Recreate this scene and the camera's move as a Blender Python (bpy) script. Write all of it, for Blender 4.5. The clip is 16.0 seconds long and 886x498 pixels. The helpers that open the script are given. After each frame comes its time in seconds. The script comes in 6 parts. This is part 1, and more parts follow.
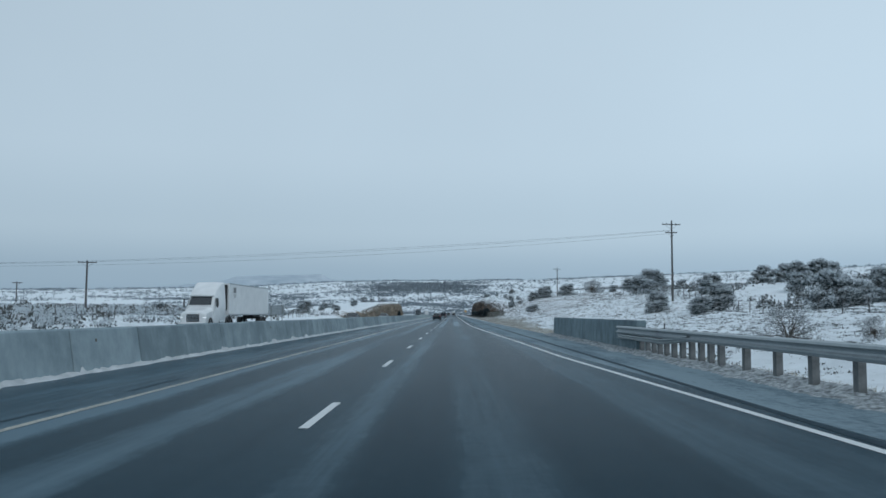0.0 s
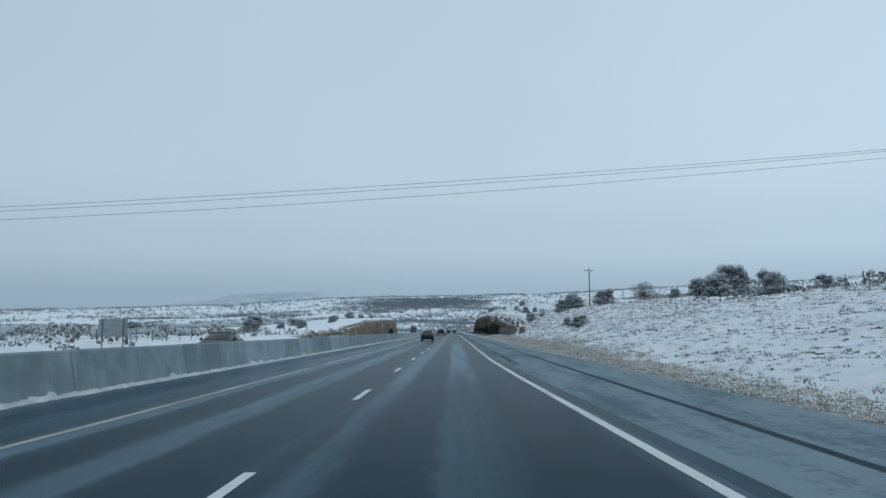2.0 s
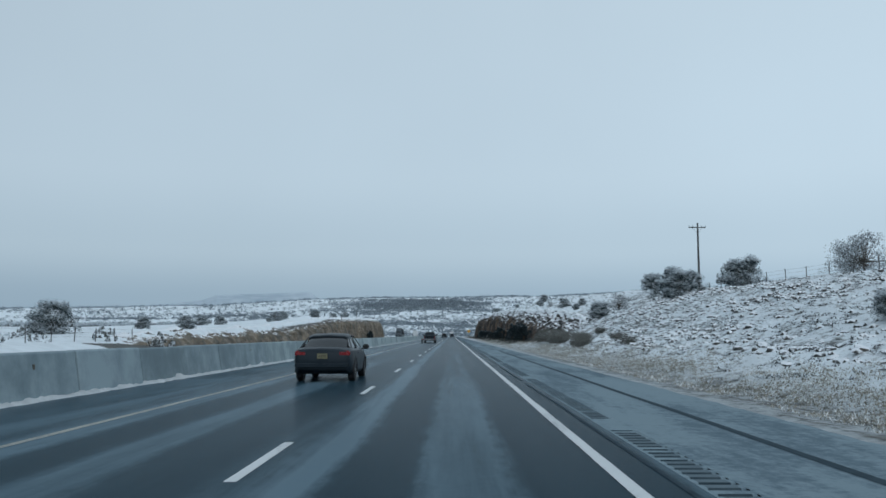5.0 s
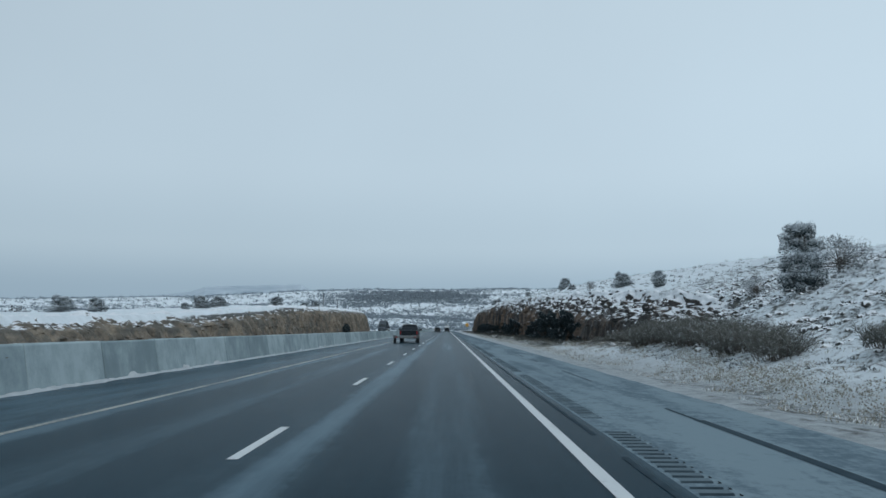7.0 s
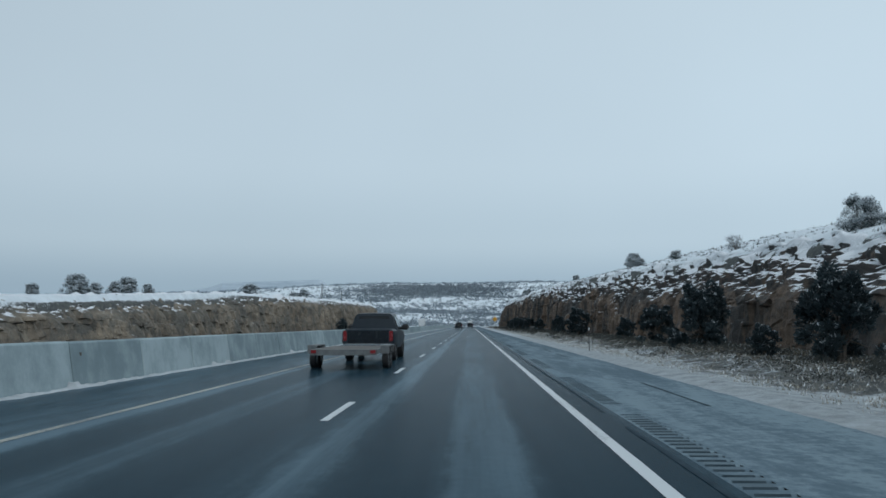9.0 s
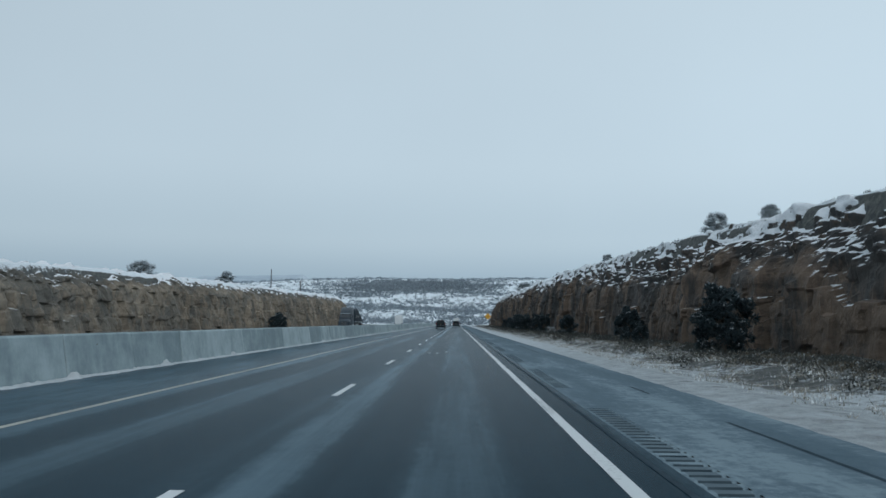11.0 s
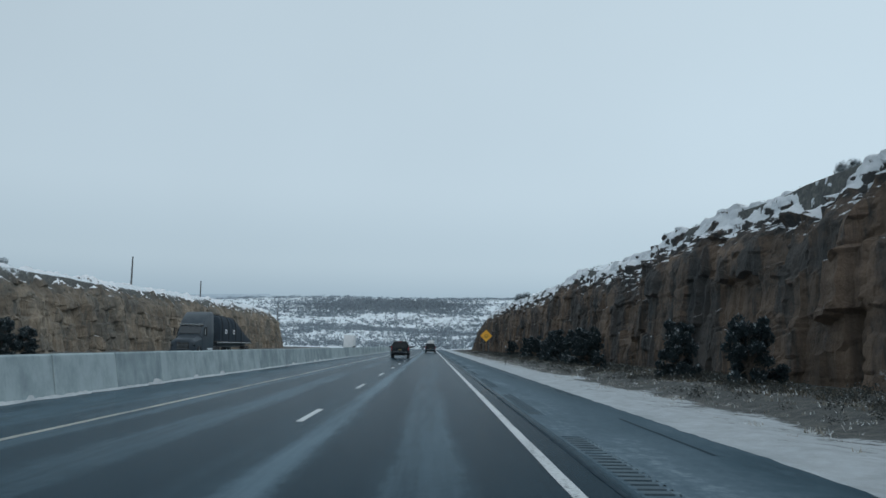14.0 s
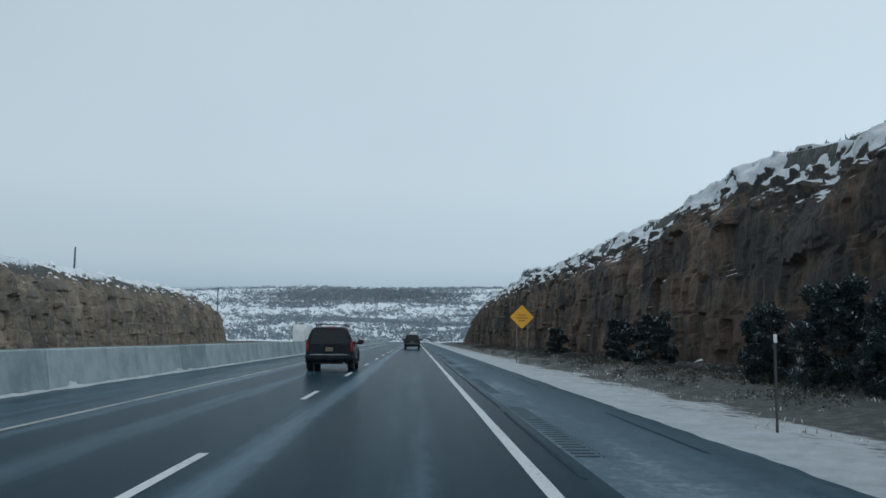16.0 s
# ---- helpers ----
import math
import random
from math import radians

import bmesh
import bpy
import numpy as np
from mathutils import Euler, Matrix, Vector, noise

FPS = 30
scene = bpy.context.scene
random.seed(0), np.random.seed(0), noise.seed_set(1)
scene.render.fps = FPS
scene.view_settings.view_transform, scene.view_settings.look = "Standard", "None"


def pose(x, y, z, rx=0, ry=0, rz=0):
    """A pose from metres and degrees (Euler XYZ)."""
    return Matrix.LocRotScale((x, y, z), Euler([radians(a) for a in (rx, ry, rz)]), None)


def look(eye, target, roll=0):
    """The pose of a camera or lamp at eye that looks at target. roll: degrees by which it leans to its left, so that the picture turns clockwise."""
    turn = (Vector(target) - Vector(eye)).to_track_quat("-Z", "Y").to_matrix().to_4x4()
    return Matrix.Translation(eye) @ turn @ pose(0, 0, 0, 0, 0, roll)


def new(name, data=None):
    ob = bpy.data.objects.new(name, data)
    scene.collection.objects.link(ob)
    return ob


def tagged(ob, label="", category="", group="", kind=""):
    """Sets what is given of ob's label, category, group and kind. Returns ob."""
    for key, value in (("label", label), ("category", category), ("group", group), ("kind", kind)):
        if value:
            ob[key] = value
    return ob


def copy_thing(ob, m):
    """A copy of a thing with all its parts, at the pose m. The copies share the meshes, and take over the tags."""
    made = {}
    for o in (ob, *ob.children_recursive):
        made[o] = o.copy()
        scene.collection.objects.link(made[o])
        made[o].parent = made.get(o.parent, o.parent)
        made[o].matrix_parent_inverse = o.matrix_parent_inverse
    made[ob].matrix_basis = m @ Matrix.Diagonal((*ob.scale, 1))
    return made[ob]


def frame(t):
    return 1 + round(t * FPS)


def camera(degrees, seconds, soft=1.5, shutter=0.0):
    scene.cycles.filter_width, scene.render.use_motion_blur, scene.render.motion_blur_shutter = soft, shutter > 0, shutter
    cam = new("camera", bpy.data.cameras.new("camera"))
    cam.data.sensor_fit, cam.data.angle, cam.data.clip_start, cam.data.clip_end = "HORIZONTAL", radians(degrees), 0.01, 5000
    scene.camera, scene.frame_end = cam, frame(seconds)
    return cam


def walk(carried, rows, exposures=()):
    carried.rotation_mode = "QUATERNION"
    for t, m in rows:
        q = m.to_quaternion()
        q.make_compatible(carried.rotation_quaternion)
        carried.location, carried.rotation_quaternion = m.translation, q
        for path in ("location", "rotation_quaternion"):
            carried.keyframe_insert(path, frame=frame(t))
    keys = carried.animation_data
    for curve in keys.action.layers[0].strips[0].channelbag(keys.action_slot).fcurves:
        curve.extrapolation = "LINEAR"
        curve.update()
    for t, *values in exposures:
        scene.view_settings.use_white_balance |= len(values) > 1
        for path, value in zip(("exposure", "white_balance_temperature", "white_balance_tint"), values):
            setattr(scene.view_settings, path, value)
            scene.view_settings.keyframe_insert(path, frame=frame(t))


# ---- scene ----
cam = camera(55.33, 16.0, soft=1.55)

# seconds, sideways, along the road, yaw, pitch, roll (metres, degrees); the eye is 1.43 m over the road
EYE = 1.43
PATH = [
    (0, 1.851, 1.60, 0.70, 4.37, 0.26),
    (0.5, 1.936, 18.01, 0.54, 4.69, -0.43),
    (1, 2.050, 34.66, 0.59, 5.19, -0.74),
    (1.5, 2.041, 51.24, 0.64, 5.29, -0.41),
    (2, 2.087, 67.43, 0.70, 5.52, -0.40),
    (2.5, 2.085, 83.06, 1.05, 5.53, -0.24),
    (3, 2.076, 99.31, 1.31, 5.46, -0.39),
    (3.5, 2.069, 115.20, 1.37, 5.54, -0.49),
    (4, 2.049, 131.19, 1.05, 5.80, -0.36),
    (6.5, 2.364, 207.50, 0.34, 5.57, 0.25),
    (7, 2.329, 222.31, 0.31, 5.39, 0.35),
    (7.5, 2.227, 236.30, 0.42, 5.23, 0.56),
    (8, 2.241, 250.63, 0.87, 5.28, 0.33),
    (8.5, 2.141, 265.52, 1.22, 5.13, -0.13),
    (9, 2.169, 279.97, 1.82, 5.08, -0.03),
    (11.5, 2.380, 351.78, 0.74, 4.94, 0.80),
    (12, 2.434, 366.13, 0.41, 5.24, 0.62),
    (12.5, 2.424, 379.62, 0.19, 5.82, 0.68),
    (13, 2.356, 394.09, -0.14, 6.27, 0.82),
    (13.5, 2.294, 408.49, -0.53, 6.51, 0.99),
    (14, 2.387, 423.16, -0.66, 6.55, 1.21),
    (14.5, 2.434, 437.57, -1.17, 6.50, 1.19),
    (15, 2.467, 451.72, -1.47, 6.29, 1.16),
    (15.5, 2.500, 465.83, -1.66, 6.07, 1.02),
    (16, 2.551, 480.11, -1.85, 6.04, 0.64),
]


def seat(x, y, yaw, pitch, roll):
    a, b = radians(yaw), radians(pitch)
    eye = Vector((x, y, EYE))
    return look(eye, eye + Vector((-math.sin(a) * math.cos(b), math.cos(a) * math.cos(b), math.sin(b))) * 10, roll)


walk(cam, [(t, seat(x, y, yaw, pitch, roll)) for t, x, y, yaw, pitch, roll in PATH],
     [(0, -0.02, 6200, 10), (4, -0.02, 6250, 10), (8, 0, 6350, 10), (12, 0.02, 6400, 10), (16, 0.04, 6450, 10)])

# ---- world and light: a bright, even, blue-grey overcast ----
world = bpy.data.worlds.new("overcast_sky")
scene.world = world
world.use_nodes = True
wt = world.node_tree
wt.nodes.clear()
w_out = wt.nodes.new("ShaderNodeOutputWorld")
w_bg = wt.nodes.new("ShaderNodeBackground")
w_sky = wt.nodes.new("ShaderNodeTexSky")
w_sky.sky_type = "NISHITA"
w_sky.sun_disc = False
w_sky.sun_elevation = radians(38)
w_sky.sun_rotation = radians(150)
w_sky.dust_density = 4.0
w_dim = wt.nodes.new("ShaderNodeVectorMath")
w_dim.operation = "SCALE"
w_dim.inputs["Scale"].default_value = 0.09
w_co = wt.nodes.new("ShaderNodeTexCoord")
w_sep = wt.nodes.new("ShaderNodeSeparateXYZ")
w_ramp = wt.nodes.new("ShaderNodeValToRGB")
w_ramp.color_ramp.interpolation = "EASE"
CLOUD = [(0.0, (0.31, 0.43, 0.535)), (0.04, (0.36, 0.485, 0.585)), (0.10, (0.485, 0.61, 0.695)),
         (0.19, (0.55, 0.675, 0.755)), (0.38, (0.545, 0.665, 0.74)), (1.0, (0.52, 0.63, 0.71))]
el = w_ramp.color_ramp.elements
el[0].position, el[0].color = CLOUD[0][0], (*CLOUD[0][1], 1)
el[1].position, el[1].color = CLOUD[-1][0], (*CLOUD[-1][1], 1)
for p, c in CLOUD[1:-1]:
    e = el.new(p)
    e.color = (*c, 1)
w_noise = wt.nodes.new("ShaderNodeTexNoise")
w_noise.inputs["Scale"].default_value = 2.2
w_noise.inputs["Detail"].default_value = 4.0
w_veil = wt.nodes.new("ShaderNodeMapRange")
w_veil.inputs["To Min"].default_value = 0.93
w_veil.inputs["To Max"].default_value = 1.07
w_mul = wt.nodes.new("ShaderNodeVectorMath")
w_mul.operation = "SCALE"
w_mix = wt.nodes.new("ShaderNodeMix")
w_mix.data_type = "RGBA"
w_mix.inputs[0].default_value = 0.9
wt.links.new(w_co.outputs["Generated"], w_sep.inputs[0])
wt.links.new(w_sep.outputs["Z"], w_ramp.inputs[0])
wt.links.new(w_co.outputs["Generated"], w_noise.inputs["Vector"])
wt.links.new(w_noise.outputs["Fac"], w_veil.inputs["Value"])
wt.links.new(w_ramp.outputs["Color"], w_mul.inputs[0])
w_side = wt.nodes.new("ShaderNodeMath")
w_side.operation = "MULTIPLY_ADD"
w_side.inputs[1].default_value = 0.2
w_side.inputs[2].default_value = 1.0
w_both = wt.nodes.new("ShaderNodeMath")
w_both.operation = "MULTIPLY"
wt.links.new(w_sep.outputs["X"], w_side.inputs[0])
wt.links.new(w_side.outputs[0], w_both.inputs[0])
wt.links.new(w_veil.outputs["Result"], w_both.inputs[1])
wt.links.new(w_both.outputs[0], w_mul.inputs["Scale"])
wt.links.new(w_sky.outputs["Color"], w_dim.inputs[0])
wt.links.new(w_dim.outputs["Vector"], w_mix.inputs[6])
wt.links.new(w_mul.outputs["Vector"], w_mix.inputs[7])
wt.links.new(w_mix.outputs[2], w_bg.inputs["Color"])
wt.links.new(w_bg.outputs["Background"], w_out.inputs["Surface"])
w_bg.inputs["Strength"].default_value = 1.0

sun = new("sun", bpy.data.lights.new("sun", "SUN"))
sun.data.energy = 0.5
sun.data.angle = radians(40)
sun.data.color = (1.0, 1.0, 1.0)
sun.matrix_world = look((0, 0, 0), (math.sin(radians(-30)) * 0.78, math.cos(radians(-30)) * 0.78, -0.62))

# ---- materials ----
def material(name):
    m = bpy.data.materials.new(name)
    m.use_nodes = True
    t = m.node_tree
    return m, t, t.nodes["Principled BSDF"]


def where(t):
    return t.nodes.new("ShaderNodeNewGeometry").outputs["Position"]


def own(t):
    return t.nodes.new("ShaderNodeTexCoord").outputs["Object"]


def stretched(t, vec, sx, sy, sz):
    n = t.nodes.new("ShaderNodeVectorMath")
    n.operation = "MULTIPLY"
    t.links.new(vec, n.inputs[0])
    n.inputs[1].default_value = (sx, sy, sz)
    return n.outputs[0]


def grain(t, vec, scale, detail=4.0, rough=0.55):
    n = t.nodes.new("ShaderNodeTexNoise")
    n.inputs["Scale"].default_value = scale
    n.inputs["Detail"].default_value = detail
    n.inputs["Roughness"].default_value = rough
    t.links.new(vec, n.inputs["Vector"])
    return n.outputs["Fac"]


def ramp(t, fac, stops):
    n = t.nodes.new("ShaderNodeValToRGB")
    e = n.color_ramp.elements
    full = [(p, (c, c, c, 1) if isinstance(c, (int, float)) else (*c, 1)) for p, c in stops]
    e[0].position, e[0].color = full[0]
    e[1].position, e[1].color = full[-1]
    for p, c in full[1:-1]:
        k = e.new(p)
        k.color = c
    t.links.new(fac, n.inputs[0])
    return n.outputs["Color"]


def remap(t, fac, a, b, c, d):
    n = t.nodes.new("ShaderNodeMapRange")
    for key, v in (("From Min", a), ("From Max", b), ("To Min", c), ("To Max", d)):
        n.inputs[key].default_value = v
    t.links.new(fac, n.inputs["Value"])
    return n.outputs["Result"]


def calc(t, op, a, b):
    n = t.nodes.new("ShaderNodeMath")
    n.operation = op
    for k, v in ((0, a), (1, b)):
        if isinstance(v, (int, float)):
            n.inputs[k].default_value = v
        else:
            t.links.new(v, n.inputs[k])
    return n.outputs[0]


def blend(t, fac, a, b):
    n = t.nodes.new("ShaderNodeMix")
    n.data_type = "RGBA"
    for k, v in ((0, fac), (6, a), (7, b)):
        if isinstance(v, (int, float)):
            n.inputs[k].default_value = v
        elif isinstance(v, tuple):
            n.inputs[k].default_value = (*v, 1)
        else:
            t.links.new(v, n.inputs[k])
    return n.outputs[2]


def relief(t, p, height, strength, distance):
    n = t.nodes.new("ShaderNodeBump")
    n.inputs["Strength"].default_value = strength
    n.inputs["Distance"].default_value = distance
    t.links.new(height, n.inputs["Height"])
    t.links.new(n.outputs["Normal"], p.inputs["Normal"])


def put(t, p, key, v):
    if isinstance(v, (int, float)):
        p.inputs[key].default_value = v
    elif isinstance(v, tuple):
        p.inputs[key].default_value = (*v, 1)
    else:
        t.links.new(v, p.inputs[key])


def speckled(name, a, b, scale, rough=0.6, metal=0.0, bump=0.0, coords=own, big=0.0, coat=0.0):
    """A surface whose colour runs between a and b in grain of two sizes."""
    m, t, p = material(name)
    v = coords(t)
    f = grain(t, v, scale, 6.0)
    if big:
        f = calc(t, "ADD", calc(t, "MULTIPLY", f, 0.55), calc(t, "MULTIPLY", grain(t, v, big, 3.0), 0.45))
    put(t, p, "Base Color", ramp(t, f, [(0.3, a), (0.7, b)]))
    put(t, p, "Roughness", remap(t, f, 0.3, 0.7, max(rough - 0.08, 0.02), min(rough + 0.08, 1.0)))
    p.inputs["Metallic"].default_value = metal
    p.inputs["Coat Weight"].default_value = coat
    p.inputs["Coat Roughness"].default_value = 0.08
    if bump:
        relief(t, p, f, 0.6, bump)
    return m


def axis_of(t, vec, name):
    n = t.nodes.new("ShaderNodeSeparateXYZ")
    t.links.new(vec, n.inputs[0])
    return n.outputs[name]


def random_of(t):
    return t.nodes.new("ShaderNodeObjectInfo").outputs["Random"]


def island_of(t):
    return t.nodes.new("ShaderNodeNewGeometry").outputs["Random Per Island"]


def lane_asphalt():
    m, t, p = material("wet_asphalt")
    v = where(t)
    x, y = axis_of(t, v, "X"), axis_of(t, v, "Y")
    wob = calc(t, "MULTIPLY", calc(t, "SUBTRACT", grain(t, stretched(t, v, 0.9, 0.07, 1), 1.0, 5.0), 0.5), 0.55)
    ragged = calc(t, "MULTIPLY", calc(t, "SUBTRACT", grain(t, stretched(t, v, 2.6, 1.1, 1), 1.0, 8.0, 0.72), 0.5), 0.34)
    xx = remap(t, calc(t, "ADD", calc(t, "ADD", x, wob), ragged), -8.0, 9.0, 0.0, 1.0)
    tracks = [(-6.8, .42), (-5.4, .3), (-4.6, .5), (-4.1, .25), (-3.7, .5), (-3.56, .85), (-3.22, .85), (-3.05, .35), (-2.8, .16), (-2.3, .12), (-1.95, .5), (-1.45, .48), (-1.15, .12), (-.4, .12),
              (-.1, .3), (.25, .34), (.5, .82), (.74, .82), (.93, .3), (1.05, .06), (1.72, .05), (1.95, .5), (2.7, .5), (2.95, .06), (3.75, .08), (4.3, .08), (4.46, .42), (8.2, .45)]
    f = ramp(t, xx, [((a + 8) / 17, b) for a, b in tracks])
    f = calc(t, "MULTIPLY", f, remap(t, grain(t, stretched(t, v, 0.7, 0.03, 1), 1.0, 6.0, 0.65), 0.3, 0.7, 0.3, 1.5))
    early = remap(t, x, -0.4, 0.4, 0.98, 0.6)
    f = calc(t, "MULTIPLY", f, calc(t, "ADD", early, calc(t, "MULTIPLY", calc(t, "SUBTRACT", 1.4, early), remap(t, y, 88.0, 112.0, 0.0, 1.0))))
    f = calc(t, "MULTIPLY", f, remap(t, y, 145.0, 215.0, 1.4, 0.78))
    slush = calc(t, "MULTIPLY", remap(t, calc(t, "ADD", x, ragged), -3.75, -3.45, 1.0, 0.0), remap(t, grain(t, stretched(t, v, 0.8, 0.12, 1), 1.0, 7.0, 0.68), 0.32, 0.62, 0.22, 0.72))
    f = calc(t, "MAXIMUM", f, slush)
    # paler older paving between the lane and the tapering edge line
    inside = remap(t, calc(t, "ADD", x, calc(t, "MULTIPLY", y, 0.0255)), 6.55, 6.6, 1.0, 0.0)
    old = calc(t, "MULTIPLY", calc(t, "MULTIPLY", inside, remap(t, calc(t, "ADD", x, calc(t, "MULTIPLY", ragged, 0.2)), 4.12, 4.2, 0.0, 1.0)), remap(t, y, 30.0, 60.0, 0.10, 0.30))
    f = calc(t, "ADD", f, old)
    g = grain(t, v, 90.0, 3.0)
    f2 = calc(t, "ADD", f, calc(t, "MULTIPLY", calc(t, "SUBTRACT", grain(t, v, 1.3, 6.0), 0.5), 0.12))
    f2 = calc(t, "ADD", f2, calc(t, "MULTIPLY", calc(t, "SUBTRACT", grain(t, v, 6.0, 7.0, 0.75), 0.5), 0.24))
    f2 = calc(t, "ADD", f2, calc(t, "MULTIPLY", calc(t, "SUBTRACT", grain(t, stretched(t, v, 7.0, 0.06, 1), 1.0, 4.0, 0.6), 0.5), 0.16))
    col = ramp(t, f2, [(0.0, (.013, .032, .046)), (0.3, (.024, .050, .068)), (1.0, (.108, .168, .21))])
    put(t, p, "Base Color", blend(t, remap(t, g, .35, .65, 0.0, 0.2), col, (.038, .062, .080)))
    put(t, p, "Roughness", remap(t, g, 0.35, 0.65, 0.16, 0.26))
    p.inputs["Specular IOR Level"].default_value = 0.0024
    p.inputs["Specular Tint"].default_value = (.62, .89, 1.0, 1)
    relief(t, p, calc(t, "ADD", g, grain(t, v, 22.0, 4.0)), 0.3, 0.006)
    return m


def shoulder_asphalt():
    m, t, p = material("slushy_shoulder_asphalt")
    v = where(t)
    a = grain(t, stretched(t, v, 0.8, 0.10, 1), 1.0, 7.0, 0.65)
    b = grain(t, v, 2.4, 6.0, 0.7)
    f = calc(t, "ADD", calc(t, "MULTIPLY", a, 0.7), calc(t, "MULTIPLY", b, 0.3))
    y = axis_of(t, v, "Y")
    f = calc(t, "ADD", f, remap(t, y, 240.0, 380.0, 0.19, 0.11))
    f = calc(t, "SUBTRACT", f, calc(t, "MULTIPLY", remap(t, y, 370.0, 455.0, 0.0, 0.2), remap(t, calc(t, "ADD", axis_of(t, v, "X"), calc(t, "MULTIPLY", a, 1.6)), 6.2, 7.4, 0.0, 1.0)))
    f = calc(t, "ADD", f, calc(t, "MULTIPLY", calc(t, "SUBTRACT", grain(t, stretched(t, v, 1.6, 1.0, 1), 5.0, 7.0, 0.72), 0.5), 0.36))
    g = grain(t, v, 70.0, 3.0)
    col = ramp(t, f, [(0.3, (.028, .055, .074)), (0.45, (.058, .096, .122)), (0.62, (.114, .160, .194)), (0.72, (.20, .265, .30))])
    put(t, p, "Base Color", blend(t, remap(t, g, .35, .65, 0.0, 0.2), col, (.12, .16, .18)))
    put(t, p, "Roughness", remap(t, f, 0.3, 0.6, 0.25, 0.5))
    p.inputs["Specular IOR Level"].default_value = 0.002
    p.inputs["Specular Tint"].default_value = (.66, .9, 1.0, 1)
    relief(t, p, calc(t, "ADD", calc(t, "MULTIPLY", g, 0.3), f), 0.45, 0.03)
    return m


def road_paint(name, col, worn, lost=0.36):
    m, t, p = material(name)
    v = where(t)
    f = grain(t, v, 14.0, 8.0, 0.75)
    h = grain(t, stretched(t, v, 1.0, 0.12, 1.0), 2.0, 4.0)
    k = calc(t, "ADD", calc(t, "MULTIPLY", f, 0.6), calc(t, "MULTIPLY", h, 0.4))
    put(t, p, "Base Color", blend(t, remap(t, k, lost, lost + 0.1, 0.0, 1.0), worn, col))
    put(t, p, "Roughness", 0.55)
    p.inputs["Specular IOR Level"].default_value = 0.1
    return m


def concrete(name, a, b):
    m, t, p = material(name)
    v = where(t)
    f = grain(t, v, 0.9, 8.0, 0.66)
    streak = grain(t, stretched(t, v, 1.0, 2.3, 0.22), 1.0, 6.0, 0.7)
    r = random_of(t)
    k = calc(t, "ADD", calc(t, "ADD", calc(t, "MULTIPLY", f, 0.66), calc(t, "MULTIPLY", streak, 0.17)), calc(t, "MULTIPLY", r, 0.17))
    put(t, p, "Base Color", ramp(t, k, [(0.34, tuple(i * 0.9 for i in a)), (0.42, a), (0.52, tuple((i + j) / 2 for i, j in zip(a, b))), (0.62, b)]))
    put(t, p, "Roughness", 0.82)
    relief(t, p, grain(t, v, 24.0, 5.0), 0.4, 0.01)
    return m


def snow_ground():
    """Snow, worn through to soil and dry grass where the mesh says so and where it lies steep."""
    m, t, p = material("snowy_ground")
    v = where(t)
    att = t.nodes.new("ShaderNodeAttribute")
    att.attribute_name = "bare"
    nz = axis_of(t, t.nodes.new("ShaderNodeNewGeometry").outputs["Normal"], "Z")
    n1 = grain(t, v, 1.5, 8.0, 0.72)
    n2 = grain(t, v, 0.42, 5.0, 0.6)
    n3 = grain(t, stretched(t, v, 1.0, 0.8, 2.2), 3.4, 6.0, 0.68)
    n = calc(t, "ADD", calc(t, "ADD", calc(t, "MULTIPLY", n1, 0.37), calc(t, "MULTIPLY", n3, 0.38)), calc(t, "MULTIPLY", n2, 0.25))
    steep = remap(t, nz, 0.45, 0.78, 0.5, 0.0)
    k = calc(t, "ADD", calc(t, "ADD", n, calc(t, "MULTIPLY", att.outputs["Fac"], 0.5)), steep)
    mask = remap(t, k, 0.64, 0.72, 0.0, 1.0)
    soil = ramp(t, grain(t, v, 3.1, 6.0, 0.7), [(0.3, (.036, .042, .045)), (0.5, (.078, .083, .080)), (0.7, (.165, .162, .142))])
    white = ramp(t, grain(t, v, 0.5, 5.0), [(0.3, (.64, .695, .73)), (0.7, (.79, .85, .89))])
    att2 = t.nodes.new("ShaderNodeAttribute")
    att2.attribute_name = "grime"
    dirt = ramp(t, grain(t, stretched(t, v, 1.8, 1.3, 1.0), 1.0, 8.0, 0.75), [(0.35, (.15, .165, .168)), (0.65, (.38, .42, .44))])
    white = blend(t, calc(t, "MULTIPLY", att2.outputs["Fac"], 0.85), white, dirt)
    put(t, p, "Base Color", blend(t, mask, white, soil))
    put(t, p, "Roughness", 0.85)
    relief(t, p, calc(t, "ADD", n1, calc(t, "MULTIPLY", grain(t, v, 3.0, 5.0, 0.6), 0.4)), 0.85, 0.2)
    return m


